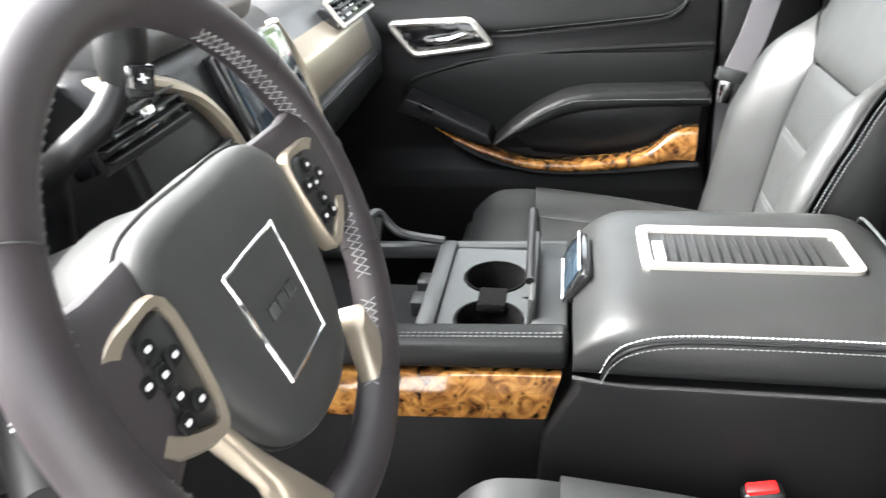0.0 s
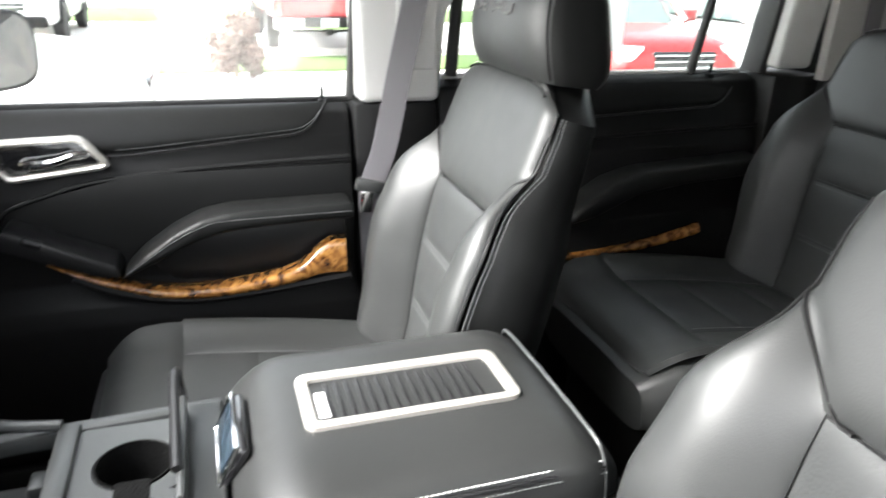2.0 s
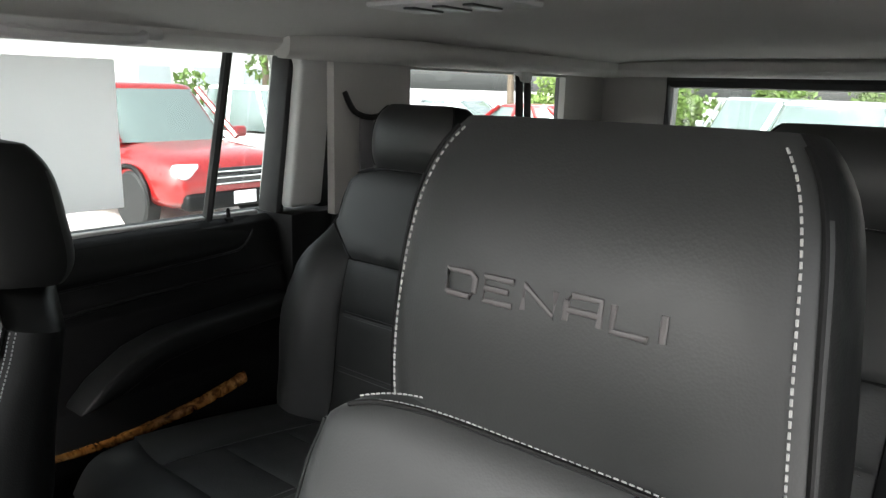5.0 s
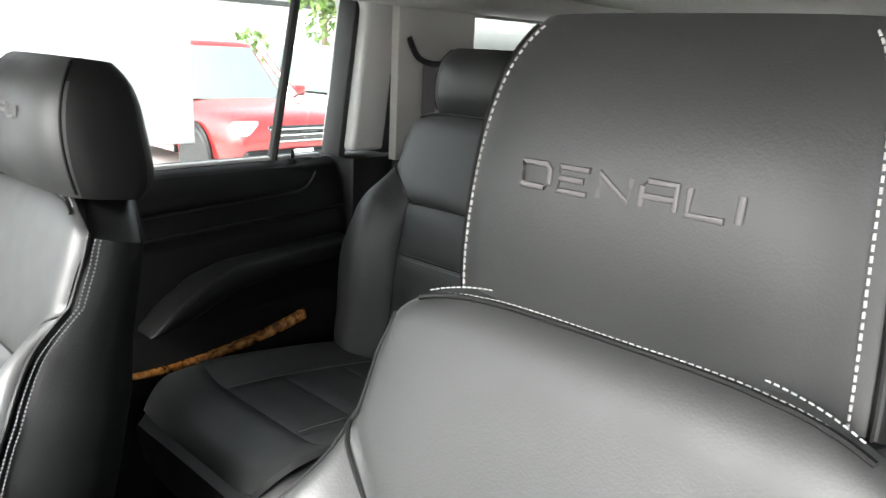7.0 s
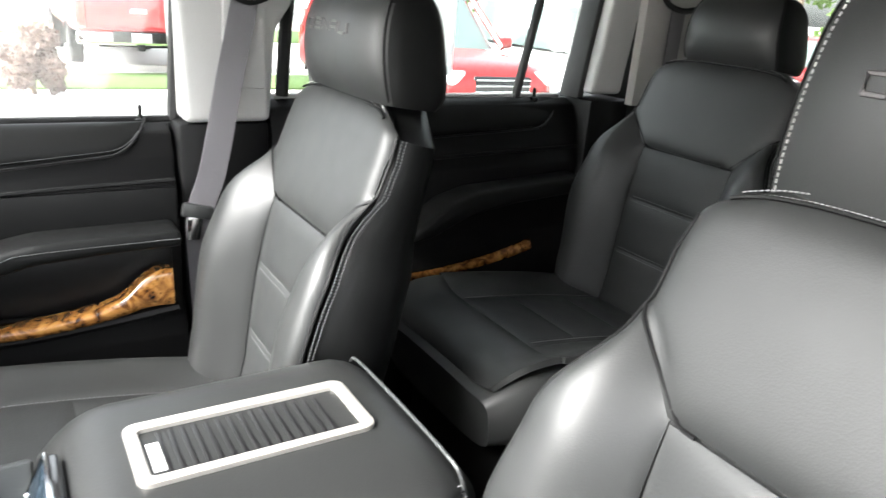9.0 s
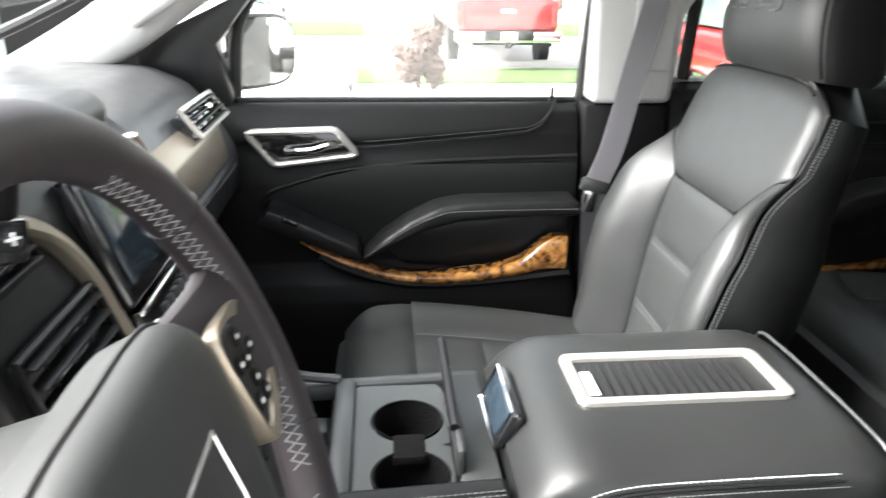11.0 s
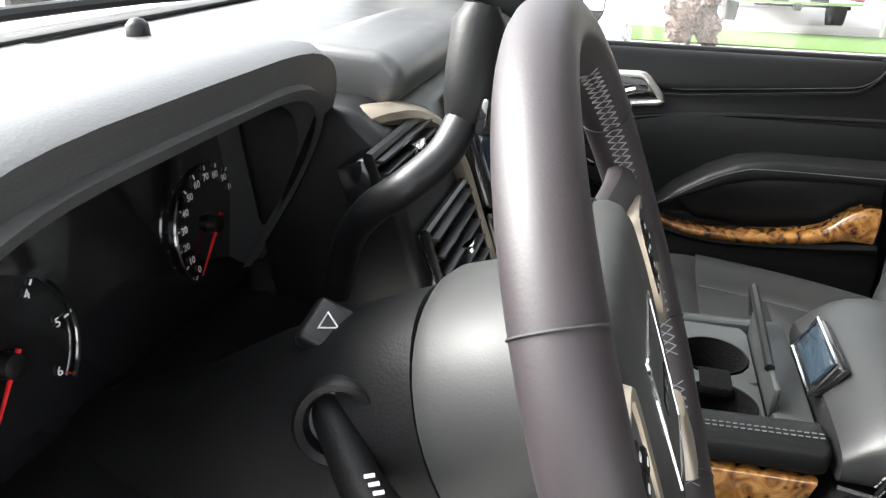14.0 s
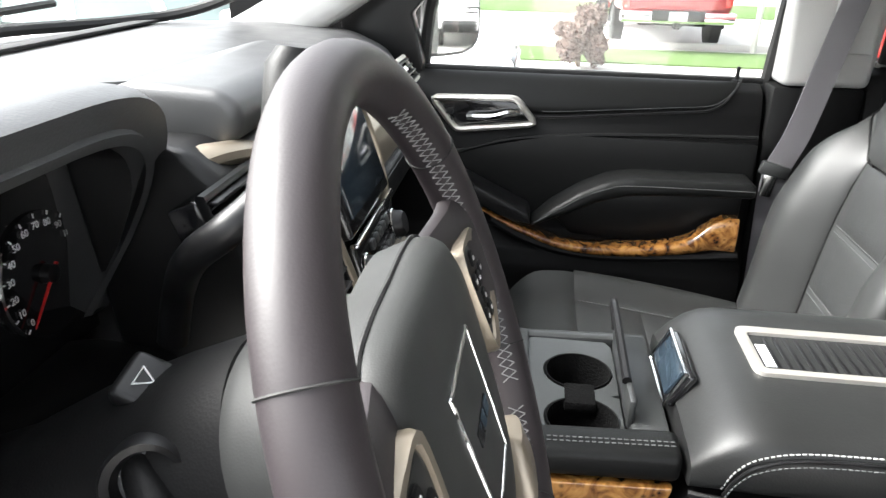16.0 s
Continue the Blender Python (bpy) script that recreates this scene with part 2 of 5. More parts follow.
def tube(pts, r, n=8, closed=False, bm=None, flat=1.0, side=None):
    """A round (or, with flat, oval) bar along pts; r may be one radius or one a point."""
    P = [Vector(p) for p in pts]
    m = len(P)
    rs = r if isinstance(r, (list, tuple)) else [r] * m
    secs = []
    up = Vector(side) if side else None
    for i in range(m):
        if closed:
            t = P[(i + 1) % m] - P[i - 1]
        else:
            t = P[min(i + 1, m - 1)] - P[max(i - 1, 0)]
        t.normalize()
        if up is None:
            up = t.orthogonal()
        u = (up - t * up.dot(t)).normalized()
        if not side:
            up = u
        w = t.cross(u)
        secs.append([P[i] + u * (math.cos(2 * math.pi * k / n) * rs[i]) + w * (math.sin(2 * math.pi * k / n) * rs[i] * flat) for k in range(n)])
    return loft(secs, bm, True, closed)


def stitches(pts, step=0.007, size=0.0011, fill=0.62, bm=None, cross=0.0, nrm=None):
    """A row of single stitches along pts."""
    out = bm or bmesh.new()
    P = [Vector(p) for p in pts]
    run, todo = 0.0, 0.0
    for a, b in zip(P, P[1:]):
        d = (b - a).length
        if d < 1e-6:
            continue
        t = (b - a) / d
        while todo < run + d:
            p = a + t * (todo - run)
            q = p + t * step * fill
            if cross and nrm:
                w = t.cross(Vector(nrm)).normalized() * cross
                p, q = p - w, q + w
            tube([p, q], size, 5, bm=out)
            todo += step
        run += d
    return out


def pad(fn, u0, u1, v0, v1, puff=0.006, nu=14, nv=14, skirt=0.012, bm=None, power=5.0, into=None):
    """An upholstered panel over the surface fn(u, v): its middle swells, its edge dips into the seam. u0, u1 may depend on v."""
    out = bm or bmesh.new()
    k = bmesh.new()

    def lim(x, v):
        return x(v) if callable(x) else x

    def P(a, b):
        v = v0 + (v1 - v0) * (b + 1) / 2
        l, h = lim(u0, v), lim(u1, v)
        return fn(l + (h - l) * (a + 1) / 2, v)
    g = []
    for j in range(nv + 1):
        row = []
        b = -math.cos(math.pi * j / nv)
        for i in range(nu + 1):
            a = -math.cos(math.pi * i / nu)
            e = 1e-3
            p = Vector(P(a, b))
            du = Vector(P(min(a + e, 1), b)) - Vector(P(max(a - e, -1), b))
            dv = Vector(P(a, min(b + e, 1))) - Vector(P(a, max(b - e, -1)))
            nn = du.cross(dv).normalized()
            if into is not None and nn.dot(Vector(into)) > 0:
                nn = -nn
            h = puff * (1 - abs(a) ** power) * (1 - abs(b) ** power)
            row.append((p + nn * h, p - nn * skirt))
        g.append(row)
    top = [[k.verts.new(q[0]) for q in r] for r in g]
    for j in range(nv):
        for i in range(nu):
            k.faces.new((top[j][i], top[j][i + 1], top[j + 1][i + 1], top[j + 1][i]))
    rim = [(0, i) for i in range(nu)] + [(j, nu) for j in range(nv)] + [(nv, i) for i in range(nu, 0, -1)] + [(j, 0) for j in range(nv, 0, -1)]
    low = [k.verts.new(g[j][i][1]) for j, i in rim]
    for q in range(len(rim)):
        a, b = rim[q], rim[(q + 1) % len(rim)]
        k.faces.new((top[a[0]][a[1]], low[q], low[(q + 1) % len(rim)], top[b[0]][b[1]]))
    bmesh.ops.recalc_face_normals(k, faces=k.faces[:])
    return merge(out, k)


def words(text, size, mat, m, parent, name="lettering", depth=0.0008, extend=1.0):
    """Letters in the built-in font as a mesh, standing in the plane of m, centred."""
    cu = bpy.data.curves.new(name, "FONT")
    cu.body, cu.size, cu.extrude = text, size, depth
    cu.align_x, cu.align_y = "CENTER", "CENTER"
    tmp = bpy.data.objects.new(name, cu)
    scene.collection.objects.link(tmp)
    me = bpy.data.meshes.new_from_object(tmp.evaluated_get(bpy.context.evaluated_depsgraph_get()))
    bpy.data.objects.remove(tmp)
    bpy.data.curves.remove(cu)
    me.transform(m @ Matrix.Diagonal((extend, 1, 1, 1)))
    me.materials.clear()
    me.materials.append(mat)
    ob = new(name, me)
    ob.parent = parent
    return ob


# ---------------------------------------------------------------- ground and car shell
GROUND = -0.62
g = bmesh.new()
bmesh.ops.create_grid(g, x_segments=2, y_segments=2, size=400)
g.transform(Matrix.Translation((0, 0, GROUND)))
tagged(part("ground", g, CONCRETE), "pale concrete car park ground", "ground", kind="structure")

floor = part("floor", rbox((0, -1.2, -0.03), (1.6, 4.3, 0.06), 0.01), CARPET)
tagged(floor, "black carpeted vehicle floor", "floor", kind="structure")

# headliner: a shallow crowned sheet with thickness
def crown(x, y):
    return 1.285 - 0.045 * (x / 0.75) ** 4 - 0.02 * (max(0, -y - 1.6) / 1.5) ** 2 - 0.10 * max(0, y + 0.1) ** 1.5


b = bmesh.new()
nx, ny = 24, 36
low = [[b.verts.new((-0.74 + 1.48 * i / nx, -0.02 - 3.08 * j / ny, crown(-0.74 + 1.48 * i / nx, -0.02 - 3.08 * j / ny))) for i in range(nx + 1)] for j in range(ny + 1)]
for j in range(ny):
    for i in range(nx):
        b.faces.new((low[j][i], low[j][i + 1], low[j + 1][i + 1], low[j + 1][i]))
ext = bmesh.ops.extrude_face_region(b, geom=b.faces[:])
for v in ext["geom"]:
    if isinstance(v, bmesh.types.BMVert):
        v.co.z += 0.05
bmesh.ops.recalc_face_normals(b, faces=b.faces[:])
ceiling = tagged(part("ceiling", b, HEADLINER), "pale grey cloth headliner", "ceiling", kind="structure")


def wall_with_windows(name, label, mat, outline, holes, x0, x1):
    """A side wall in the y, z plane between x0 and x1 with openings cut by bridging; outline and holes are boxes (y0, y1, z0, z1)."""
    ys = sorted({outline[0], outline[1], *[h[0] for h in holes], *[h[1] for h in holes]})
    zs = sorted({outline[2], outline[3], *[h[2] for h in holes], *[h[3] for h in holes]})
    bm = bmesh.new()
    for y0, y1 in zip(ys, ys[1:]):
        for z0, z1 in zip(zs, zs[1:]):
            cy, cz = (y0 + y1) / 2, (z0 + z1) / 2
            if any(h[0] < cy < h[1] and h[2] < cz < h[3] for h in holes):
                continue
            rbox(((x0 + x1) / 2, cy, cz), (abs(x1 - x0), y1 - y0, z1 - z0), 0, bm=bm)
    ob = part(name, bm, mat)
    return tagged(ob, label, "wall", kind="structure")


# far side body behind the trim, and the near side behind the open door
wall_with_windows("wall_passenger_side", "dark body side behind the door trim", PLASTIC, (-3.15, 0.75, -0.1, 1.30),
                  [(-0.50, 0.42, 0.77, 1.215), (-1.70, -0.66, 0.82, 1.235), (-3.13, -1.88, 0.86, 1.22)], 0.93, 0.97)
wall_with_windows("wall_driver_side", "dark body side behind the driver's door opening", PLASTIC, (-3.15, -0.85, -0.1, 1.30),
                  [(-1.55, -0.95, 0.82, 1.225), (-2.78, -1.9, 0.88, 1.2)], -0.94, -0.90)
b = bmesh.new()
for c, s in (((0, -3.14, 0.42), (1.9, 0.05, 1.04)), ((-0.69, -3.14, 1.1), (0.5, 0.05, 0.4)), ((0.69, -3.14, 1.1), (0.5, 0.05, 0.4)), ((0, -3.14, 1.26), (1.0, 0.05, 0.12))):
    rbox(c, s, 0.0, bm=b)
tagged(part("wall_tailgate", b, HEADLINER), "grey tailgate trim round the rear window", "wall", kind="structure")
tagged(part("wall_firewall", rbox((0, 0.95, 0.35), (1.9, 0.06, 1.0), 0.0), PLASTIC), "black firewall below the windscreen", "wall", kind="structure")


tagged(part("door_sill", rbox((0.83, -0.58, 0.012), (0.19, 2.4, 0.08), 0.01), PLASTIC), "black sill below the passenger doors", "trim", kind="structure")


# ---------------------------------------------------------------- front seats
TILT = radians(14.5)
UP = Vector((0, -math.sin(TILT), math.cos(TILT)))
FWD = Vector((0, math.cos(TILT), math.sin(TILT)))
BASE = Vector((0, -0.522, 0.42))


def half_width(s):
    """Half the width of the backrest at s along it."""
    ks = ((-0.2, 0.20), (0.0, 0.252), (0.16, 0.268), (0.27, 0.258), (0.385, 0.216), (0.46, 0.214), (0.50, 0.207), (0.53, 0.188), (0.555, 0.14))
    for (a, wa), (b, wb) in zip(ks, ks[1:]):
        if s <= b:
            t = (s - a) / (b - a)
            t = t * t * (3 - 2 * t)
            return wa + (wb - wa) * t
    return ks[-1][1]


def shoulder_seam(x):
    """How far down the shoulder panel reaches: low over the insert, rising to the sides."""
    k = max(0, min(1, (abs(x) - 0.118) / 0.095))
    return 0.318 + 0.092 * k


def back_face(x, s):
    """The front of the backrest: a lumbar swell and side bolsters that stand forward below the shoulder seam."""
    wing = max(0, min(1, (abs(x) - 0.115) / 0.085))
    wing = wing * wing * (3 - 2 * wing)
    fade = max(0, min(1, (shoulder_seam(x) + 0.012 - s) / 0.14))
    fade = fade * (2 - fade) * (0.55 + 0.45 * max(0, min(1, (0.40 - s) / 0.22)))
    edge = max(0, (abs(x) - (half_width(s) - 0.03)) / 0.03)
    d = 0.018 * math.sin(math.pi * min(1, max(0, s / 0.5))) + 0.070 * wing * fade - 0.025 * min(1, edge) ** 2 - 0.9 * max(0, s - 0.50) ** 1.35
    p = BASE + UP * s + FWD * d
    return (x, p.y, p.z)


def shoulder_face(u, v):
    """The shoulder panel by u across (-1 to 1) and v up (0 to 1), its upper corners rounded."""
    lo, hi = shoulder_seam(u * 0.2) + 0.002, 0.548 - 0.042 * abs(u) ** 5
    s = lo + (hi - lo) * v
    return back_face(u * (half_width(min(s, 0.46)) - 0.014 - 0.02 * max(0, (s - 0.47) / 0.07) ** 2), s)


def bolster_face(u, v):
    """A side bolster by u outwards (0 to 1, signed by the side) and v up (0 to 1)."""
    a = abs(u)
    x1 = 0.118 + 0.04 * v * 0.3
    s = -0.10 + (shoulder_seam(x1 + a * 0.09) - 0.003 + 0.10) * v
    return back_face(math.copysign(x1 + a * (half_width(s) - 0.012 - x1), u), s)


LETTERS = {
    "D": (((0, 0), (0, 1), (0.85, 1), (1, 0.8), (1, 0.2), (0.85, 0), (0, 0)),),
    "E": (((1, 0), (0, 0), (0, 1), (1, 1)), ((0, 0.52), (0.85, 0.52))),
    "N": (((0, 0), (0, 1), (1, 0), (1, 1)),),
    "A": (((0, 0), (0, 0.8), (0.15, 1), (1, 1), (1, 0)), ((0, 0.42), (1, 0.42))),
    "L": (((0, 1), (0, 0), (1, 0)),),
    "I": (((0, 0), (0, 1)),),
}


def pressed_word(text, height, wide, step, m, parent):
    """A word in square wide strokes pressed into leather, centred in the plane of m."""
    b_ = bmesh.new()
    x0 = -(len(text) - 1) * step / 2 - wide / 2
    for i, ch in enumerate(text):
        for run in LETTERS[ch]:
            tube([m @ Vector((x0 + step * i + wide * x, height * (y - 0.5), 0.0)) for x, y in run], 0.0023, 8, bm=b_, flat=0.55, side=m.to_3x3() @ Vector((0.31, 0.95, 0)))
    return part("embossed_lettering", b_, EMBOSS, parent, "pressed lettering")


def front_seat(name, label, group, row, back, HH, rise):
    t = thing(name, label, "seat", group)
    # backrest core
    secs = []
    for i in range(15):
        s = -0.16 + 0.71 * i / 14
        w = half_width(s) - 0.004
        dep = 0.062 - 0.02 * max(0, (s - 0.3) / 0.3)
        if i == 14:
            w, dep = w * 0.8, dep * 0.6
        sec = []
        for px, py in ring(36, w, dep, 3.2):
            f = Vector(back_face(px, s))
            p = BASE + UP * s - FWD * (0.07 + 0.5 * max(0, s - 0.5)) + FWD * py
            k = (py + dep) / (2 * dep)
            fwd_lim = f - FWD * 0.006
            q = Vector((px, p.y, p.z)) * (1 - k) + fwd_lim * k
            sec.append((px, q.y, q.z))
        secs.append(sec)
    # core takes the darker leather: shade on the seat's sides put in as colour
    part("backrest", loft(secs), LEATHER, t)
    for v0, v1 in ((-0.08, 0.06), (0.06, 0.19), (0.19, 0.316)):
        w0 = lambda v: -0.117 - 0.035 * v
        w1 = lambda v: 0.117 + 0.035 * v
        part("backrest_insert", pad(back_face, w0, w1, v0, v1, 0.007, into=-FWD), LEATHER_PERF, t)
    part("upper_panel", pad(shoulder_face, -1.0, 1.0, 0.0, 1.0, 0.008, nu=30, nv=18, into=-FWD, power=9.0), LEATHER_SEAT, t)
    for sg in (-1, 1):
        part("backrest_bolster", pad(bolster_face, sg * 0.001, sg * 1.0, 0.0, 1.0, 0.009, nu=14, nv=30, into=-FWD, power=7.0), LEATHER_SEAT, t)
        line = [Vector(back_face(sg * (half_width(s) - 0.01), s)) + FWD * 0.001 for s in [0.0 + 0.50 * i / 40 for i in range(41)]]
        part("piping", tube(line, 0.0026, 6), LEATHER, t)
        seam = [Vector(back_face(sg * x, shoulder_seam(x))) + FWD * 0.002 for x in [0.10 + 0.106 * i / 16 for i in range(17)]]
        part("piping", tube(seam, 0.0024, 6), PLASTIC, t)
        for off in (0.004, 0.011):
            l2 = [Vector(back_face(sg * (half_width(s) - 0.012), s)) - FWD * (off + 0.004) + Vector((sg * 0.008, 0, 0)) for s in [0.50 * i / 40 for i in range(41)]]
            part("stitching", stitches(l2, 0.005, 0.0009), THREAD_DARK, t, "grey stitching")
    for sv in (0.06, 0.19):
        for off in (-0.006, 0.006):
            l2 = [Vector(back_face(x, sv + off)) + FWD * 0.006 for x in [-0.105 + 0.21 * i / 30 for i in range(31)]]
            part("stitching", stitches(l2, 0.007, 0.0009), THREAD_DARK, t, "grey stitching")
    for v, fw, up in ((0.955, 0.0072, 0.003), (0.985, 0.0058, 0.0030)):
        l2 = [Vector(shoulder_face(u, v)) + FWD * fw + UP * up for u in [-0.84 + 1.68 * i / 60 for i in range(61)]]
        part("stitching", stitches(l2, 0.005, 0.0007), THREAD, t, "pale stitching")
    part("piping", tube([Vector(shoulder_face(-0.86 + 1.72 * i / 60, 0.94)) + FWD * 0.0066 + UP * 0.004 for i in range(61)], 0.0022, 6), PLASTIC, t)
    # cushion
    def top(x, y):
        wing = max(0, min(1, (abs(x) - 0.13) / 0.10))
        nose = max(0, (y - (-0.02)) / 0.08)
        return (x, y, 0.402 + 0.14 * min(0, y + 0.06) + 0.035 * wing * wing + 0.012 * math.sin(math.pi * (y + 0.55) / 0.6) - 0.035 * min(1.3, nose) ** 2 - 0.02 * max(0, (abs(x) - 0.2) / 0.05) ** 2)
    hw = lambda y: 0.236 - 0.03 * max(0, (y + 0.02) / 0.08) ** 2
    secs = []
    for i in range(13):
        y = -0.56 + 0.62 * i / 12
        w = hw(y)
        sec = []
        for px, pz in ring(36, w, 0.07, 4):
            k = (pz + 0.07) / 0.14
            sec.append((px, y + (0.02 if i == 12 else 0) * (k - 0.5), 0.24 * (1 - k) + (top(px, y)[2] - 0.006) * k))
        secs.append(sec)
    part("cushion", loft(secs), LEATHER_SEAT, t)
    for y0, y1 in ((-0.52, -0.38), (-0.38, -0.22), (-0.22, -0.085)):
        part("cushion_insert", pad(top, -0.125, 0.125, y0, y1, 0.006, into=(0, 0, -1)), LEATHER_PERF, t)
    part("cushion_front", pad(top, lambda v: -hw(v) + 0.02, lambda v: hw(v) - 0.02, -0.085, 0.055, 0.007, nu=20, into=(0, 0, -1)), LEATHER_SEAT, t)
    for sg in (-1, 1):
        part("cushion_bolster", pad(top, lambda v, sg=sg: sg * 0.125, lambda v, sg=sg: sg * (hw(v) - 0.012), -0.54, -0.085, 0.008, nv=20, into=(0, 0, -1)), LEATHER_SEAT, t)
        l2 = [Vector(top(sg * 0.118, y)) + Vector((0, 0, 0.006)) for y in [-0.5 + 0.41 * i / 40 for i in range(41)]]
        part("stitching", stitches(l2, 0.008, 0.0009), THREAD_DARK, t, "grey stitching")
    part("seat_base", rbox((0, -0.26, 0.13), (0.42, 0.5, 0.30), 0.03), PLASTIC, t)
    # head restraint, more upright than the backrest; its back slopes away downwards
    hup = Vector((0, -math.sin(radians(7)), math.cos(radians(7))))
    hfw = Vector((0, math.cos(radians(7)), math.sin(radians(7))))
    hb = BASE + UP * rise + FWD * -back
    HW = 0.168 if row == 1 else 0.138

    def head(k):
        """Half width, half depth and forward shift at k of its height."""
        e = abs(2 * k - 1)
        w_ = HW * (1 - 0.13 * k) * (1 - 0.16 * k ** 10) * (1 - 0.05 * (1 - k) ** 8)
        front = 0.066 - 0.030 * k ** 7 - 0.018 * (1 - k) ** 7
        rear = (0.118 - 0.045 * k - 0.04 * k ** 6) * (1 - 0.34 * (1 - k) ** 7)
        return w_, (front + rear) / 2, (front - rear) / 2 + 0.012 * math.sin(math.pi * k)
    secs = []
    n = 22
    for i in range(n + 1):
        k = 0.5 - 0.5 * math.cos(math.pi * i / n)
        w, d, f = head(k)
        c = hb + hup * (HH * k) + hfw * f
        secs.append([(px, c.y + hfw.y * py, c.z + hfw.z * py) for px, py in ring(48, w, d, 3.6)])
    # sides darker, front lighter: light from the windscreen painted into the leather split
    hr = part("headrest", loft(secs), LEATHER, t)
    hr.data.materials.append(LEATHER_SEAT)
    for f in hr.data.polygons:
        k = max(0.0, min(1.0, (f.center - hb).dot(hup) / HH))
        f.material_index = 1 if abs(f.center.x) < head(k)[0] - 0.009 else 0
    for sg in (-1, 1):
        line, l2 = [], []
        for i in range(41):
            k = 0.03 + 0.94 * i / 40
            w, d, f = head(k)
            for off, out in ((0.010, line), (0.020, l2)):
                dep = d * (1 - ((w - off) / w) ** 3.6) ** (1 / 3.6)
                c = hb + hup * (HH * k) + hfw * (f + dep + 0.0006)
                out.append((sg * (w - off), c.y, c.z))
        part("piping", tube(line, 0.0022, 6), PLASTIC, t)
        if HH > 0.2:
            part("stitching", stitches(l2, 0.006, 0.0009), THREAD, t, "pale stitching")
    for sg in (-1, 1):
        part("headrest_post", tube([hb + UP * -0.06 + Vector((sg * 0.06, -0.0, 0)), hb + UP * 0.02 + Vector((sg * 0.06, 0, 0))], 0.007, 10), CHROME, t)
    if row == 1:
        k = 0.56
        w, d, f = head(k)
        m = Matrix.Translation(hb + hup * (k * HH) + hfw * (f + d - 0.0002)) @ Matrix(((-1, 0, 0, 0), (0, hup.y, hfw.y, 0), (0, hup.z, hfw.z, 0), (0, 0, 0, 1)))
        pressed_word("DENALI", 0.0160, 0.0225, 0.0305, Matrix.Translation((-0.007, 0, 0)) @ m, t)
    return t


front_seat("front_seat", "black leather bucket seat with grey double stitching beside the console", "front seats", 1, 0.035, 0.176, 0.545).location = (0.455, -0.005, -0.042)
front_seat("front_seat", "black leather driver's seat with lettered head restraint", "front seats", 1, 0.078, 0.262, 0.50).location = (-0.432, -0.068, -0.014)
row2 = front_seat("second_row_seat", "black leather captain's seat in the second row", "second row seats", 2, 0.04, 0.150, 0.547)
row2.location = (0.43, -0.925, 0.02)
copy_thing(row2, pose(-0.43, -0.925, 0.02))


# ---------------------------------------------------------------- passenger front door
d1 = thing("door_1", "black leather front door trim with burl wood strip", "door", kind="structure")
prof = [(0.93, 0.775), (0.865, 0.778), (0.835, 0.765), (0.815, 0.72), (0.81, 0.685), (0.80, 0.665), (0.788, 0.62), (0.785, 0.52), (0.79, 0.44), (0.755, 0.40), (0.745, 0.36), (0.745, 0.06), (0.93, 0.06)]
part("door_panel", prism(prof, "y", -0.462, 0.40, 0.006), PLASTIC, d1)


def upper(y, v):
    lowz = 0.702 + 0.028 * max(0, min(1, (-y - 0.02) / 0.33)) + 0.055 * max(0, (-y - 0.34) / 0.075) ** 2
    z = lowz + (0.782 - lowz) * v
    return (0.808 + 0.045 * ((z - 0.69) / 0.09) ** 2, y, z)


part("upper_pad", pad(upper, -0.415, 0.36, 0.0, 1.0, 0.008, nu=40, nv=10, into=(1, 0, 0)), LEATHER, d1)
part("seam", tube([Vector(upper(-0.42 + 0.44 * i / 30, -0.02)) + Vector((-0.006, 0, -0.004)) for i in range(31)], 0.0028, 6), PLASTIC_SMOOTH, d1)
part("stitching", stitches([Vector(upper(-0.40 + 0.40 * i / 30, 0.09)) + Vector((-0.009, 0, 0)) for i in range(31)], 0.006, 0.0008), THREAD_DARK, d1, "grey stitching")
crease = curve([(0.786, 0.225, 0.575), (0.783, 0.20, 0.606), (0.784, 0.12, 0.634), (0.786, 0.04, 0.652), (0.788, -0.15, 0.668), (0.789, -0.455, 0.677)], 8)
part("crease", tube(crease, 0.005, 8), LEATHER, d1)


def mid(y, v):
    top = 0.60 + 0.07 * max(0, min(1, (0.215 - y) / 0.25)) ** 0.7
    z = 0.43 + (top - 0.43) * v
    return (0.782 + 0.02 * (1 - v) ** 2, y, z)


part("middle_pad", pad(mid, -0.455, 0.21, 0.0, 0.97, 0.006, nu=24, nv=10, into=(1, 0, 0)), LEATHER, d1)
arm = [(0.016, 0.474), (-0.03, 0.520), (-0.09, 0.562), (-0.145, 0.588), (-0.20, 0.598), (-0.445, 0.600), (-0.448, 0.568), (-0.30, 0.565), (-0.19, 0.558), (-0.13, 0.542), (-0.06, 0.508)]
part("armrest", prism(arm, "x", 0.695, 0.79, 0.012, 3), LEATHER, d1, "padded leather armrest")
part("stitching", stitches(curve([(0.699, 0.005, 0.487), (0.6965, -0.03, 0.510), (0.6945, -0.09, 0.550), (0.6945, -0.145, 0.575), (0.6945, -0.20, 0.584), (0.6945, -0.44, 0.586)], 8), 0.006, 0.0009), THREAD_DARK, d1, "grey stitching")
part("pocket", prism([(-0.02, 0.50), (-0.10, 0.535), (-0.19, 0.55), (-0.44, 0.55), (-0.44, 0.45), (-0.2, 0.43), (-0.08, 0.44)], "x", 0.772, 0.786, 0.003), PLASTIC_SMOOTH, d1, "dark pull pocket")
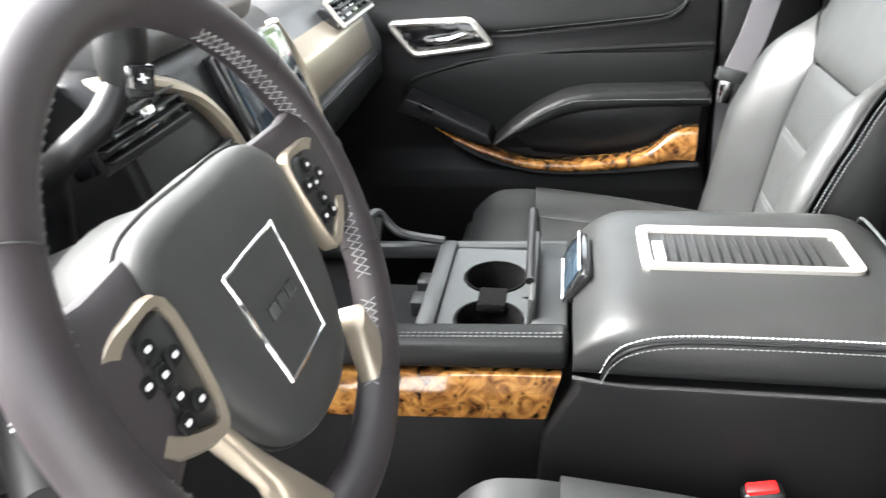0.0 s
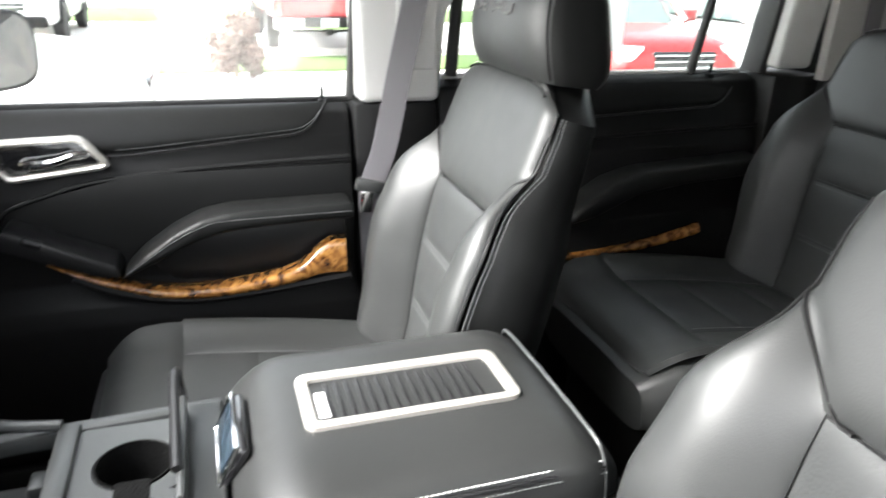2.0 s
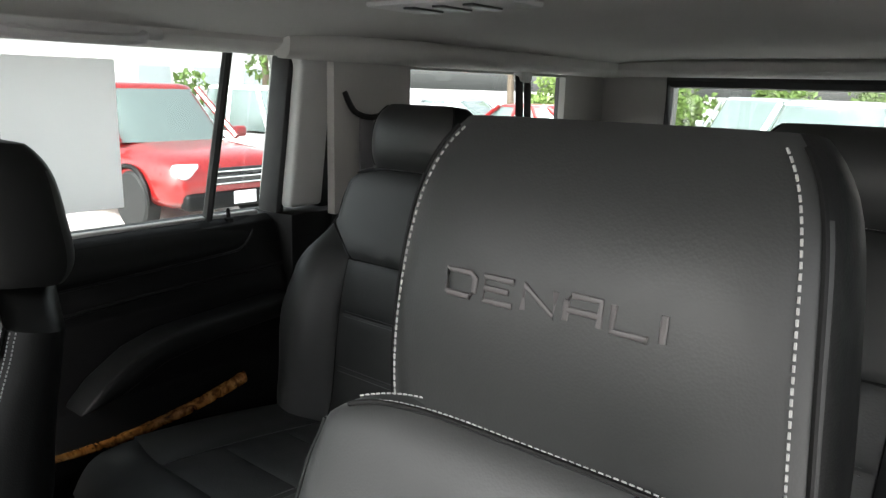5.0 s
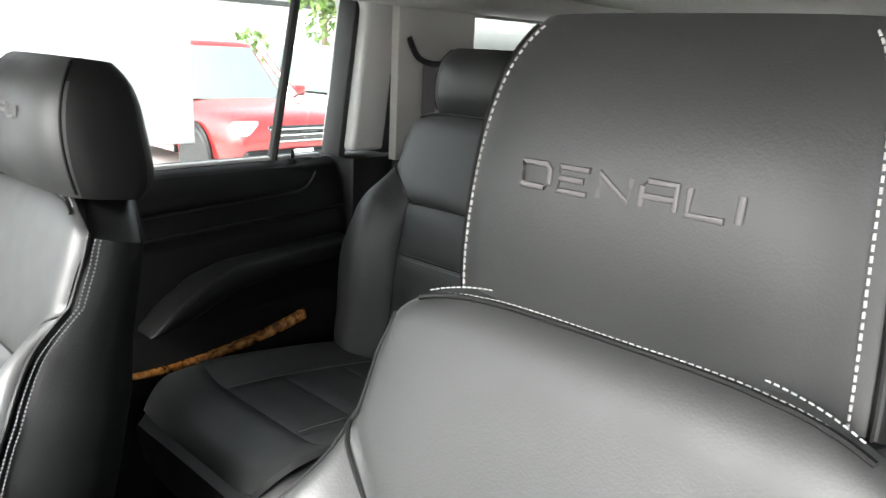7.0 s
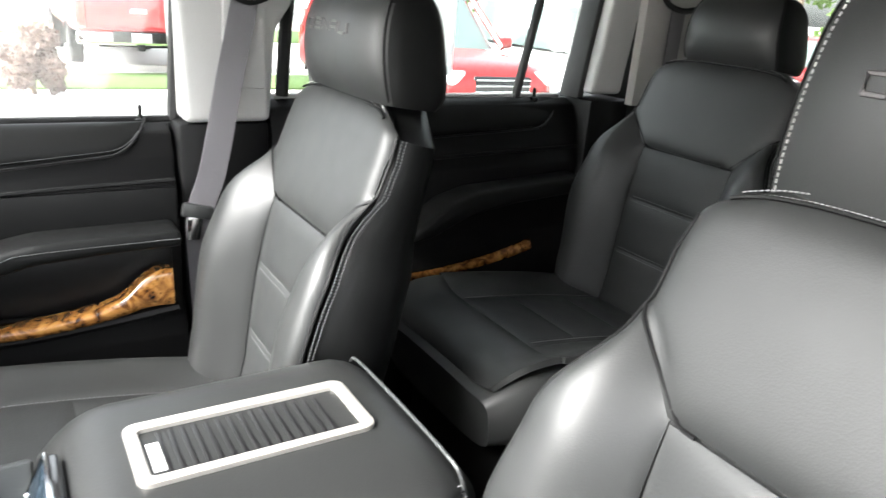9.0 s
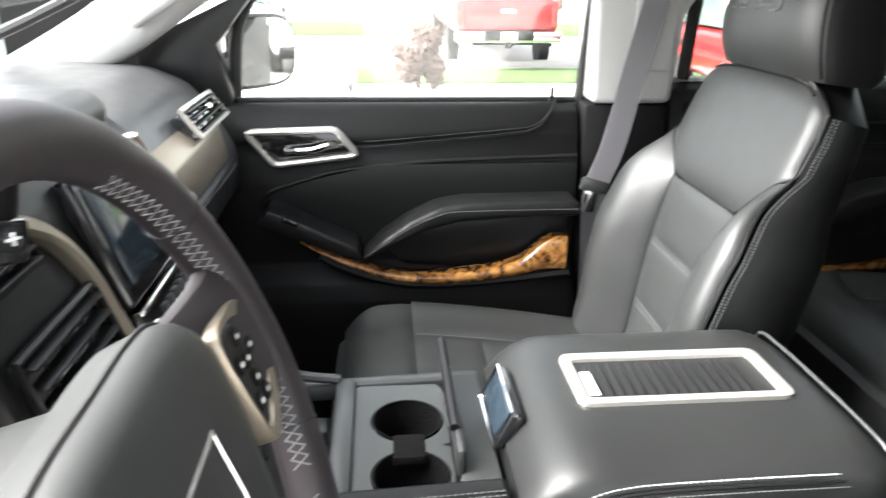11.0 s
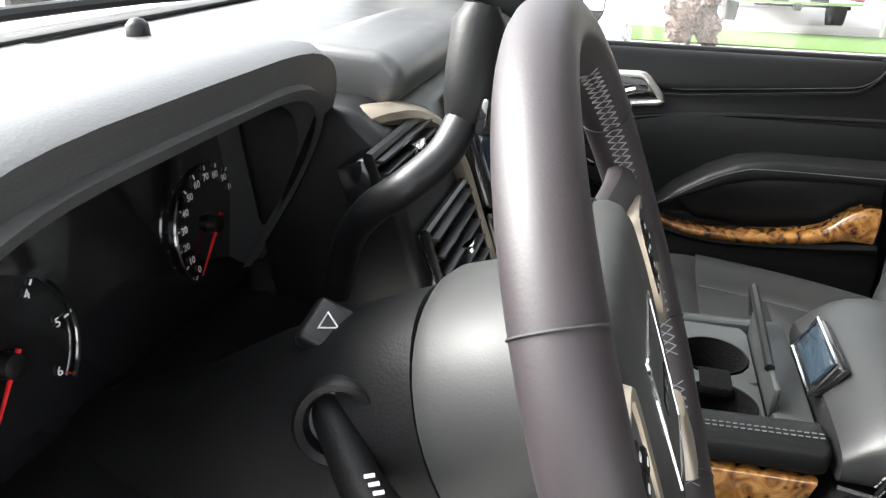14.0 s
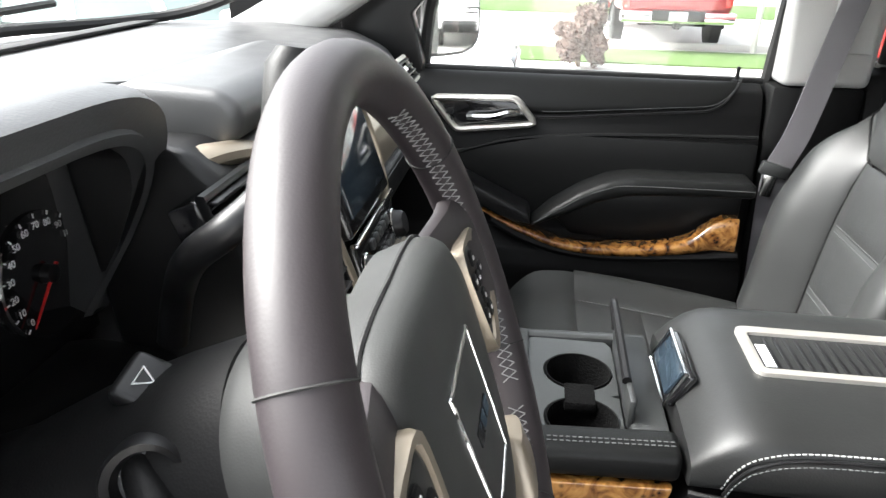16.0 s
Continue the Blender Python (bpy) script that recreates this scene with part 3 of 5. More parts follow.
# wood strip: a band that swells to its rear end
secs = []
for i, (y, z, h) in enumerate([(p.x, p.y, p.z) for p in curve([(0.14, 0.514, 0.004), (0.09, 0.485, 0.012), (0.025, 0.456, 0.017), (-0.06, 0.428, 0.021), (-0.15, 0.421, 0.024), (-0.25, 0.428, 0.027), (-0.33, 0.443, 0.034), (-0.37, 0.465, 0.058), (-0.40, 0.475, 0.075), (-0.43, 0.475, 0.078)], 6)]):
    secs.append([(0.722 + 0.02 * (1 - math.cos(a)) * 0.5 + (0.03 if math.cos(a) < 0 else 0), y, z + 0.5 * h * math.sin(a)) for a in [2 * math.pi * k / 16 for k in range(16)]])
part("wood_trim", loft([[(0.718 - 0.0 + (x - 0.722), y, z) for x, y, z in s] for s in secs]), WOOD, d1, "glossy burl wood strip")
part("wood_ledge", tube(curve([(0.735, 0.10, 0.478), (0.735, 0.02, 0.436), (0.735, -0.1, 0.408), (0.735, -0.25, 0.410), (0.735, -0.44, 0.428)], 6), 0.012, 8), PLASTIC, d1)
# switch panel
part("switch_panel", prism([(0.222, 0.560), (0.200, 0.590), (0.15, 0.570), (0.02, 0.506), (0.012, 0.482), (0.05, 0.486), (0.135, 0.522)], "x", 0.70, 0.79, 0.004), PLASTIC_SMOOTH, d1, "window switch panel")
part("window_switch", rbox((0.703, 0.155, 0.566), (0.018, 0.034, 0.012), 0.003, m=pose(0, 0, 0, 25)), GLOSS_BLACK, d1)
# handle in its satin frame
hx = 0.793
corners = [(0.245, 0.733), (0.06, 0.738), (0.016, 0.684), (0.19, 0.664)]
loop = []
for i in range(4):
    a, b, c = Vector((*corners[i - 1], 0)), Vector((*corners[i], 0)), Vector((*corners[(i + 1) % 4], 0))
    loop += [b + (a - b).normalized() * 0.012, b + ((a - b).normalized() + (c - b).normalized()) * 0.003, b + (c - b).normalized() * 0.012]
part("handle_frame", tube([(hx - 0.008, p.x, p.y) for p in loop], 0.010, 8, closed=True, flat=0.75, side=(1, 0, 0)), SILVER, d1, "satin silver handle frame")
part("handle_cup", prism([(0.235, 0.727), (0.062, 0.731), (0.026, 0.687), (0.19, 0.671)], "x", hx - 0.004, hx + 0.01, 0.002), GLOSS_BLACK, d1)
part("door_handle", tube(curve([(hx - 0.012, 0.165, 0.694), (hx - 0.022, 0.11, 0.699), (hx - 0.024, 0.075, 0.709), (hx - 0.012, 0.055, 0.707)], 6), 0.0075, 8, flat=1.2), CHROME, d1, "chrome pull handle")
for k in range(2):
    part("lock_button", rbox((hx - 0.008, 0.205, 0.705 - 0.02 * k), (0.012, 0.016, 0.013), 0.002), PLASTIC_SMOOTH, d1)
part("lock_pin", loft([[(0.872 + px, -0.412 + py, z) for px, py in ring(12, r, r)] for z, r in ((0.775, 0.011), (0.783, 0.011), (0.785, 0.005), (0.800, 0.004), (0.805, 0.005), (0.812, 0.003))]), PLASTIC, d1)
part("window_seal", rbox((0.885, -0.03, 0.782), (0.02, 0.90, 0.012), 0.004), RUBBER, d1)
# sail trim in front of the pane
part("sail_trim", prism([(0.46, 0.775), (0.275, 0.775), (0.275, 0.80), (0.30, 0.90), (0.20, 1.02), (0.46, 0.90)], "x", 0.845, 0.895, 0.005), PLASTIC_SMOOTH, d1)
part("window_frame", tube(curve([(0.90, 0.28, 0.78), (0.895, 0.25, 0.96), (0.875, 0.12, 1.10), (0.85, -0.05, 1.185), (0.84, -0.25, 1.215), (0.84, -0.45, 1.22), (0.845, -0.49, 1.19), (0.885, -0.478, 0.78)], 6), 0.014, 8), RUBBER, d1)
w = part("window_1", prism([(0.30, 0.76), (0.27, 0.96), (0.12, 1.11), (-0.1, 1.2), (-0.49, 1.22), (-0.48, 0.76)], "x", 0.902, 0.906), GLASS)
tagged(w, "clear front passenger window pane", "window", kind="structure")
w.visible_shadow = False

# ---------------------------------------------------------------- pillars
pil = thing("pillar_b", "light grey trimmed pillar between the doors", "pillar", kind="structure")
part("pillar_trim", prism([(-0.482, 0.785), (-0.655, 0.785), (-0.668, 0.97), (-0.70, 1.02), (-0.715, 1.08), (-0.70, 1.14), (-0.66, 1.20), (-0.66, 1.26), (-0.40, 1.26), (-0.475, 1.16)], "x", 0.80, 0.93, 0.014, 3), PILLAR_GREY, pil)
part("pillar_lower", prism([(-0.470, 0.08), (-0.470, 0.784), (-0.655, 0.784), (-0.655, 0.08)], "x", 0.805, 0.93, 0.01), PLASTIC, pil)
part("belt_slot_trim", rbox((0.797, -0.60, 0.96), (0.012, 0.085, 0.21), 0.004), PILLAR_GREY, pil)
for sg in (-1,):
    ap = thing("pillar_a", "light grey windscreen pillar trim", "pillar", kind="structure")
    secs = []
    for c in curve([(0.80, 0.72, 0.80), (0.795, 0.50, 0.92), (0.775, 0.30, 1.05), (0.75, 0.10, 1.16), (0.72, -0.05, 1.23)], 5):
        secs.append([(c.x + px, c.y + py * 0.6, c.z + py * 0.75) for px, py in ring(18, 0.045, 0.06, 3)])
    part("pillar_trim", loft(secs), PILLAR_GREY, ap)
    part("grab_handle", tube(curve([(0.745, 0.42, 0.955), (0.71, 0.38, 0.975), (0.70, 0.28, 1.035), (0.695, 0.20, 1.085), (0.73, 0.14, 1.13)], 6), 0.016, 10), PILLAR_GREY, ap)

ws = thing("windscreen", "clear windscreen with black edge band", "window", kind="structure")
part("edge_band", tube(curve([(-0.82, 0.90, 0.872), (-0.4, 0.965, 0.884), (0.0, 0.98, 0.887), (0.4, 0.955, 0.884), (0.68, 0.87, 0.880), (0.77, 0.74, 0.905), (0.765, 0.55, 0.985), (0.73, 0.25, 1.125), (0.69, 0.0, 1.225)], 8), 0.011, 8), RUBBER, ws)
pane = pad(lambda u, v: (u, 0.985 - 0.12 * (u / 0.8) ** 2 - 0.98 * v, 0.885 + 0.35 * v - 0.02 * (u / 0.8) ** 2), -0.80, 0.76, 0.0, 1.0, 0.0, nu=16, nv=10, skirt=0.004)
wp = part("pane", pane, GLASS, ws)
wp.visible_shadow = False
for x0, x1 in ((-0.55, 0.05), (0.15, 0.62)):
    part("wiper", tube([(x0, 1.02, 0.895), (x1, 0.985, 0.915)], 0.008, 6), RUBBER, ws)

bc = thing("pillar_c", "light grey trimmed pillar behind the rear door", "pillar", kind="structure")
part("pillar_trim", prism([(-1.508, 0.845), (-1.615, 0.845), (-1.66, 1.20), (-1.69, 1.26), (-1.52, 1.26), (-1.556, 1.20)], "x", 0.765, 0.90, 0.012, 3), PILLAR_GREY, bc)
part("pillar_lower", prism([(-1.515, 0.08), (-1.515, 0.829), (-1.66, 0.829), (-1.66, 0.08)], "x", 0.77, 0.93, 0.01), PLASTIC, bc)
qp = thing("wall_quarter_trim", "grey moulded trim round the rear quarter window", "wall", kind="structure")
b = bmesh.new()
for y0, y1, z0, z1 in ((-1.92, -1.63, 0.82, 1.27), (-2.80, -1.92, 0.82, 0.885), (-2.80, -1.92, 1.20, 1.27), (-3.12, -2.80, 0.82, 1.27)):
    rbox((0.748, (y0 + y1) / 2, (z0 + z1) / 2), (0.026, y1 - y0, z1 - z0), 0, bm=b)
part("quarter_trim", b, HEADLINER, qp)
part("quarter_lower", rbox((0.80, -2.38, 0.45), (0.13, 1.46, 0.74), 0.01), PLASTIC, qp)
part("belt_guide", tube(curve([(0.735, -1.665, 1.135), (0.722, -1.69, 1.085), (0.715, -1.74, 1.07), (0.72, -1.79, 1.075)], 6), 0.008, 8), PLASTIC_SMOOTH, qp)
b = rbox((0.728, -1.74, 0.80), (0.006, 0.05, 0.55), 0.002)
part("belt_webbing", b, BELT_CLOTH, qp)
rail = thing("roof_rail_trim", "pale cloth covered rail along the roof side", "trim", kind="structure")
part("rail", loft([[(0.80 + px, y, 1.262 + pz) for px, pz in ring(16, 0.11, 0.045, 2.6)] for y in (0.0, -0.8, -1.6, -2.4, -3.1)]), HEADLINER, rail)
part("grab_handle_recess", rbox((0.705, -0.97, 1.238), (0.03, 0.36, 0.03), 0.012), PILLAR_GREY, rail)
part("grab_handle", tube(curve([(0.70, -0.83, 1.236), (0.675, -0.86, 1.225), (0.672, -0.97, 1.222), (0.675, -1.08, 1.225), (0.70, -1.11, 1.236)], 6), 0.011, 8), PILLAR_GREY, rail)
part("coat_hook", tube([(0.70, -1.72, 1.255), (0.685, -1.72, 1.235), (0.69, -1.72, 1.215)], 0.006, 8), PLASTIC, rail)
part("roof_soffit", loft([[(0.70 + px, y, 1.243 + pz) for px, pz in ring(20, w_, 0.036, 2.6)] for y, w_ in ((-1.44, 0.03), (-1.56, 0.085), (-1.8, 0.11), (-2.4, 0.12), (-3.1, 0.13))]), HEADLINER, rail)
part("rear_soffit", loft([[(x, -3.02 + py, 1.245 + pz) for py, pz in ring(20, 0.12, 0.035, 2.6)] for x in (-0.66, -0.3, 0.0, 0.3, 0.66)]), HEADLINER, rail)
hb_ = thing("roof_vent", "pale grey overhead air vent in the headliner", "vent", kind="structure")
part("vent_body", rbox((0.10, -1.30, 1.283), (0.26, 0.13, 0.012), 0.004), PILLAR_GREY, hb_)
for k in range(3):
    part("slat", rbox((0.04 + 0.06 * k, -1.30, 1.2755), (0.02, 0.08, 0.004), 0.001), PLASTIC_GREY, hb_)

# ---------------------------------------------------------------- seat belt
belt = thing("seat_belt", "grey webbing seat belt hanging on the pillar", "seat belt")
run = curve([(0.788, -0.605, 1.045), (0.772, -0.56, 0.86), (0.765, -0.525, 0.70), (0.765, -0.495, 0.60), (0.755, -0.495, 0.45), (0.75, -0.50, 0.30), (0.76, -0.5, 0.1)], 6)
secs = [[(p.x + (0.0012 if a in (0, 1) else -0.0012), p.y + (0.030 if a in (1, 2) else -0.030) * 0.85, p.z + (0.030 if a in (1, 2) else -0.030) * 0.25) for a in range(4)] for p in run]
part("webbing", loft(secs), BELT_CLOTH, belt)
part("anchor_cover", rbox((0.79, -0.605, 1.05), (0.03, 0.085, 0.055), 0.01, 3), PILLAR_GREY, belt)
part("anchor_loop", tube(curve([(0.775, -0.57, 1.03), (0.772, -0.605, 1.02), (0.775, -0.64, 1.03)], 4), 0.005, 8), PLASTIC, belt)
part("tongue_cover", rbox((0.757, -0.49, 0.618), (0.016, 0.062, 0.028), 0.005, m=pose(0, 0, 0, 14)), PLASTIC_GREY, belt)
part("tongue", prism([(-0.500, 0.612), (-0.470, 0.606), (-0.468, 0.560), (-0.492, 0.558)], "x", 0.755, 0.759, 0.001), CHROME, belt, "chrome buckle tongue")

# ---------------------------------------------------------------- rear door
d2 = thing("door_2", "black leather rear door trim with wood strip", "door", kind="structure")
prof = [(0.93, 0.822), (0.86, 0.824), (0.83, 0.81), (0.812, 0.76), (0.805, 0.71), (0.788, 0.66), (0.785, 0.56), (0.79, 0.48), (0.755, 0.42), (0.745, 0.38), (0.745, 0.08), (0.93, 0.08)]
part("door_panel", prism(prof, "y", -1.51, -0.66, 0.006), PLASTIC, d2)


def upper2(y, v):
    lowz = 0.735 + 0.02 * max(0, (-y - 0.8) / 0.5) + 0.05 * max(0, (-y - 1.36) / 0.09) ** 2
    z = lowz + (0.826 - lowz) * v
    return (0.803 + 0.05 * ((z - 0.73) / 0.09) ** 2, y, z)


part("upper_pad", pad(upper2, -1.45, -0.69, 0.0, 1.0, 0.008, nu=36, nv=10, into=(1, 0, 0)), LEATHER, d2)
part("seam", tube([Vector(upper2(-1.45 + 0.75 * i / 30, -0.03)) + Vector((-0.005, 0, -0.003)) for i in range(31)], 0.003, 6), PLASTIC_SMOOTH, d2)
part("crease", tube(curve([(0.785, -0.70, 0.66), (0.786, -1.0, 0.69), (0.787, -1.5, 0.705)], 8), 0.005, 8), LEATHER, d2)
arm = [(-0.93, 0.50), (-0.98, 0.55), (-1.06, 0.60), (-1.14, 0.622), (-1.48, 0.64), (-1.48, 0.60), (-1.25, 0.585), (-1.12, 0.565), (-1.02, 0.52)]
part("armrest", prism(arm, "x", 0.70, 0.79, 0.012, 3), LEATHER, d2, "padded leather armrest")
secs = []
for p in curve([(-0.86, 0.425, 0.01), (-1.0, 0.415, 0.02), (-1.15, 0.425, 0.026), (-1.26, 0.442, 0.030), (-1.33, 0.458, 0.034)], 6):
    secs.append([(0.735 - 0.015 * math.cos(a), p.x, p.y + 0.5 * p.z * math.sin(a)) for a in [2 * math.pi * k / 14 for k in range(14)]])
part("wood_trim", loft(secs), WOOD, d2, "glossy burl wood strip")
part("lock_pin", loft([[(0.85 + px, -1.385 + py, z) for px, py in ring(12, r, r)] for z, r in ((0.815, 0.011), (0.826, 0.011), (0.828, 0.005), (0.845, 0.005), (0.85, 0.003))]), PLASTIC, d2)
part("window_divider", tube([(0.862, -1.332, 0.82), (0.86, -1.412, 1.244)], 0.012, 8, flat=0.9), RUBBER, d2)
part("window_frame", tube(curve([(0.862, -0.70, 0.83), (0.86, -0.715, 1.05), (0.86, -0.75, 1.17), (0.858, -0.80, 1.24), (0.856, -0.9, 1.258), (0.858, -1.3, 1.262), (0.86, -1.555, 1.256), (0.862, -1.548, 1.12), (0.866, -1.505, 0.83)], 6), 0.015, 8), RUBBER, d2)
part("window_seal", rbox((0.868, -1.08, 0.826), (0.02, 0.80, 0.016), 0.005), PILLAR_GREY, d2)
part("rear_frame", prism([(-1.490, 0.83), (-1.515, 0.83), (-1.570, 1.25), (-1.548, 1.25)], "x", 0.80, 0.87, 0.006), RUBBER, d2)
w = part("window_2", prism([(-0.69, 0.80), (-0.70, 1.08), (-0.74, 1.19), (-0.85, 1.258), (-1.565, 1.258), (-1.51, 0.80)], "x", 0.872, 0.876), PRIVACY_GLASS)
tagged(w, "tinted rear door window pane", "window", kind="structure")
w = part("window_3", prism([(-2.79, 0.87), (-1.91, 0.87), (-1.91, 1.21), (-2.79, 1.21)], "x", 0.872, 0.876), PRIVACY_GLASS)
tagged(w, "tinted rear quarter window pane", "window", kind="structure")
pa = tagged(part("paper_sheet", rbox((0.864, -1.016, 1.035), (0.002, 0.230, 0.312), 0.0), PAPER), "large white paper sheet taped inside the rear door window", "paper")

# ---------------------------------------------------------------- second and third row
def third_row(cx, w):
    t = thing("rear_bench_seat", "black leather third row seat with low backrest", "seat", "third row seats")
    secs = []
    for i in range(9):
        k = i / 8
        z = 0.40 + 0.49 * k
        y = -2.36 - 0.16 * k
        ww = w * (1 - 0.10 * k ** 4 - (0.12 if i == 8 else 0))
        secs.append([(cx + px, y + py, z + (0.01 if i == 8 else 0)) for px, py in ring(28, ww, 0.06 if i < 8 else 0.035, 4)])
    part("backrest", loft(secs), LEATHER_SEAT, t)
    part("cushion", rbox((cx, -2.12, 0.36), (2 * w, 0.5, 0.16), 0.04, 4), LEATHER_SEAT, t)
    part("seat_base", rbox((cx, -2.12, 0.15), (2 * w - 0.06, 0.42, 0.30), 0.02), PLASTIC, t)
    part("headrest", loft([[(cx + px, -2.53 + py, z) for px, py in ring(28, a, b, 3.4)] for z, a, b in ((0.88, 0.10, 0.035), (0.895, 0.115, 0.045), (0.925, 0.112, 0.045), (0.94, 0.095, 0.03))]), LEATHER_SEAT, t)
    return t


third_row(0.38, 0.27)
third_row(-0.38, 0.27)

# ---------------------------------------------------------------- rear window
part("window_seal", tube([(0.45 * sx, -3.105, 1.065 + 0.14 * sz) for sx, sz in ((-1, -1), (1, -1), (1, 1), (-1, 1))], 0.035, 8, closed=True), RUBBER, qp)
w = part("window_4", rbox((0, -3.13, 1.07), (0.92, 0.004, 0.34), 0), PRIVACY_GLASS)
tagged(w, "tinted rear window pane", "window", kind="structure")
# unseen panes on the driver's side, added to dim the rear rows
for nm, y0, y1 in (("window_5", -1.55, -0.95), ("window_6", -2.78, -1.9)):
    tagged(part(nm, rbox((-0.92, (y0 + y1) / 2, 1.03), (0.004, y1 - y0 + 0.02, 0.42), 0), LIGHT_CUT_GLASS), "unseen driver's side window pane, darkened to keep light out", "window", kind="structure")
tb = thing("third_row_belt", "black webbing belts hanging across the rear quarter window", "seat belt")
part("belt_mount", rbox((0.70, -2.45, 1.205), (0.04, 0.07, 0.06), 0.012), PILLAR_GREY, tb)
for a, b_ in (((0.695, -2.42, 1.19), (0.60, -2.30, 0.86)), ((0.695, -2.47, 1.19), (0.67, -2.46, 0.86))):
    part("webbing", tube([a, b_], 0.022, 6, flat=0.12, side=(0, 1, 0)), PLASTIC, tb)


# ---------------------------------------------------------------- centre console
con = thing("center_console", "black leather centre console with burl wood and cup holders", "console")
part("console_body", prism([(-0.60, 0.0), (-0.60, 0.50), (-0.17, 0.50), (-0.150, 0.44), (0.40, 0.42), (0.40, 0.0)], "x", -0.125, 0.145, 0.012), PLASTIC, con)
part("wood_trim", prism([(-0.152, 0.506), (-0.134, 0.437), (0.26, 0.415), (0.26, 0.488)], "x", -0.139, -0.122, 0.004), WOOD, con, "glossy burl wood strip")
part("side_rail", prism([(-0.158, 0.548), (-0.158, 0.511), (0.26, 0.494), (0.26, 0.528)], "x", -0.138, -0.086, 0.010, 3), LEATHER, con, "leather rail with stitching")
for off in (0.0, 0.007):
    part("stitching", stitches([(-0.122 + off, -0.15, 0.550 - 0.0), (-0.122 + off, 0.25, 0.5295)], 0.007, 0.0008), THREAD_DARK, con, "grey stitching")
part("side_rail", prism([(-0.158, 0.528), (-0.158, 0.505), (0.26, 0.49), (0.26, 0.515)], "x", 0.142, 0.165, 0.006, 2), PLASTIC_GREY, con)


def plate_with_wells(x0, x1, y0, y1, z, wells, th=0.022, n=40):
    """A deck with round wells sunk into it: square rings run into circles, then down the bore."""
    bm = bmesh.new()
    edges = sorted({y0, y1, *[(a[1] + b_[1]) / 2 for a, b_ in zip(wells, wells[1:])]})
    for (cx, cy, r, dep), ya, yb in zip(wells, edges, edges[1:]):
        out, inn, low, bot = [], [], [], []
        for i in range(n):
            a = 2 * math.pi * i / n
            c, s = math.cos(a), math.sin(a)
            tx = ((x1 - cx) if c > 0 else (cx - x0)) / max(abs(c), 1e-6)
            ty = ((yb - cy) if s > 0 else (cy - ya)) / max(abs(s), 1e-6)
            k = min(tx, ty)
            out.append(bm.verts.new((cx + c * k, cy + s * k, z)))
            inn.append(bm.verts.new((cx + c * (r + 0.003), cy + s * (r + 0.003), z)))
            low.append(bm.verts.new((cx + c * r, cy + s * r, z - 0.004)))
            bot.append(bm.verts.new((cx + c * r * 0.88, cy + s * r * 0.88, z - dep)))
        for i in range(n):
            j = (i + 1) % n
            bm.faces.new((out[i], out[j], inn[j], inn[i]))
            bm.faces.new((inn[i], inn[j], low[j], low[i]))
            bm.faces.new((low[i], low[j], bot[j], bot[i]))
        bm.faces.new(bot)
    return bm


# wells lie across the deck: build turned and swing into place
b = plate_with_wells(-0.118, 0.004, -0.150, 0.078, 0.0, [(-0.045, -0.110, 0.043, 0.08), (-0.045, -0.004, 0.043, 0.08)])
b.transform(Matrix.Translation((0.0, 0.0, 0.521)) @ Matrix.Rotation(radians(-90), 4, "Z") @ Matrix.Translation((0, 0, 0)))
for v in b.verts:
    v.co = Vector((v.co.x + 0.062 - 0.0, v.co.y - 0.104 + 0.002, v.co.z))
# black semi-gloss plate; the grey base stands for light it reflects
part("cup_holder", b, PLASTIC_GREY, con, "black plate with twin cup wells, greyed for its sheen", 0.4)
# near-black cups set into the wells as the shade down inside them
for cx in (-0.048, 0.058):
    part("well_shade", loft([[(cx + px, -0.057 + py, z) for px, py in ring(36, r, r)] for z, r in ((0.5225, 0.0435), (0.5225, 0.0415), (0.46, 0.037), (0.448, 0.034), (0.447, 0.001))], cap=False), CARPET, con, "dark cup put in for the shade inside the well")
# the deck is solid here: a dark block stands for the slot's shade
part("slot_shade", rbox((0.005, -0.057, 0.5152), (0.046, 0.040, 0.0150), 0.004), CARPET, con, "dark block standing for the shaded slot between the cups")
part("deck_frame", rbox((0.035, -0.134, 0.515), (0.235, 0.046, 0.03), 0.006), PLASTIC_GREY, con)
part("deck_frame", rbox((0.035, 0.022, 0.515), (0.235, 0.026, 0.03), 0.006), PLASTIC_GREY, con)
part("cup_divider", rbox((0.035, -0.112, 0.540), (0.19, 0.009, 0.040), 0.004), PLASTIC_GREY, con, "raised cup holder door edge")
part("cup_divider_tip", tube(curve([(0.138, -0.112, 0.545), (0.146, -0.108, 0.572), (0.13, -0.105, 0.585), (-0.02, -0.108, 0.562)], 5), 0.006, 8), PLASTIC_SMOOTH, con)
b = bmesh.new()
rbox((0.035, 0.13, 0.44), (0.22, 0.18, 0.02), 0.003, bm=b)
part("storage_tray", b, RUBBER, con, "rubber lined storage bin")
for k in range(2):
    part("usb_socket", rbox((0.10 - 0.055 * k, 0.055, 0.478), (0.034, 0.02, 0.026), 0.004), PLASTIC_GREY, con)
part("bin_edge", tube(curve([(0.145, 0.03, 0.53), (0.15, 0.10, 0.54), (0.145, 0.13, 0.575), (0.10, 0.138, 0.585)], 6), 0.007, 8), PLASTIC_GREY, con)
part("bin_lever", tube([(0.0, 0.115, 0.515), (0.12, 0.125, 0.575)], 0.008, 8), PLASTIC_SMOOTH, con)
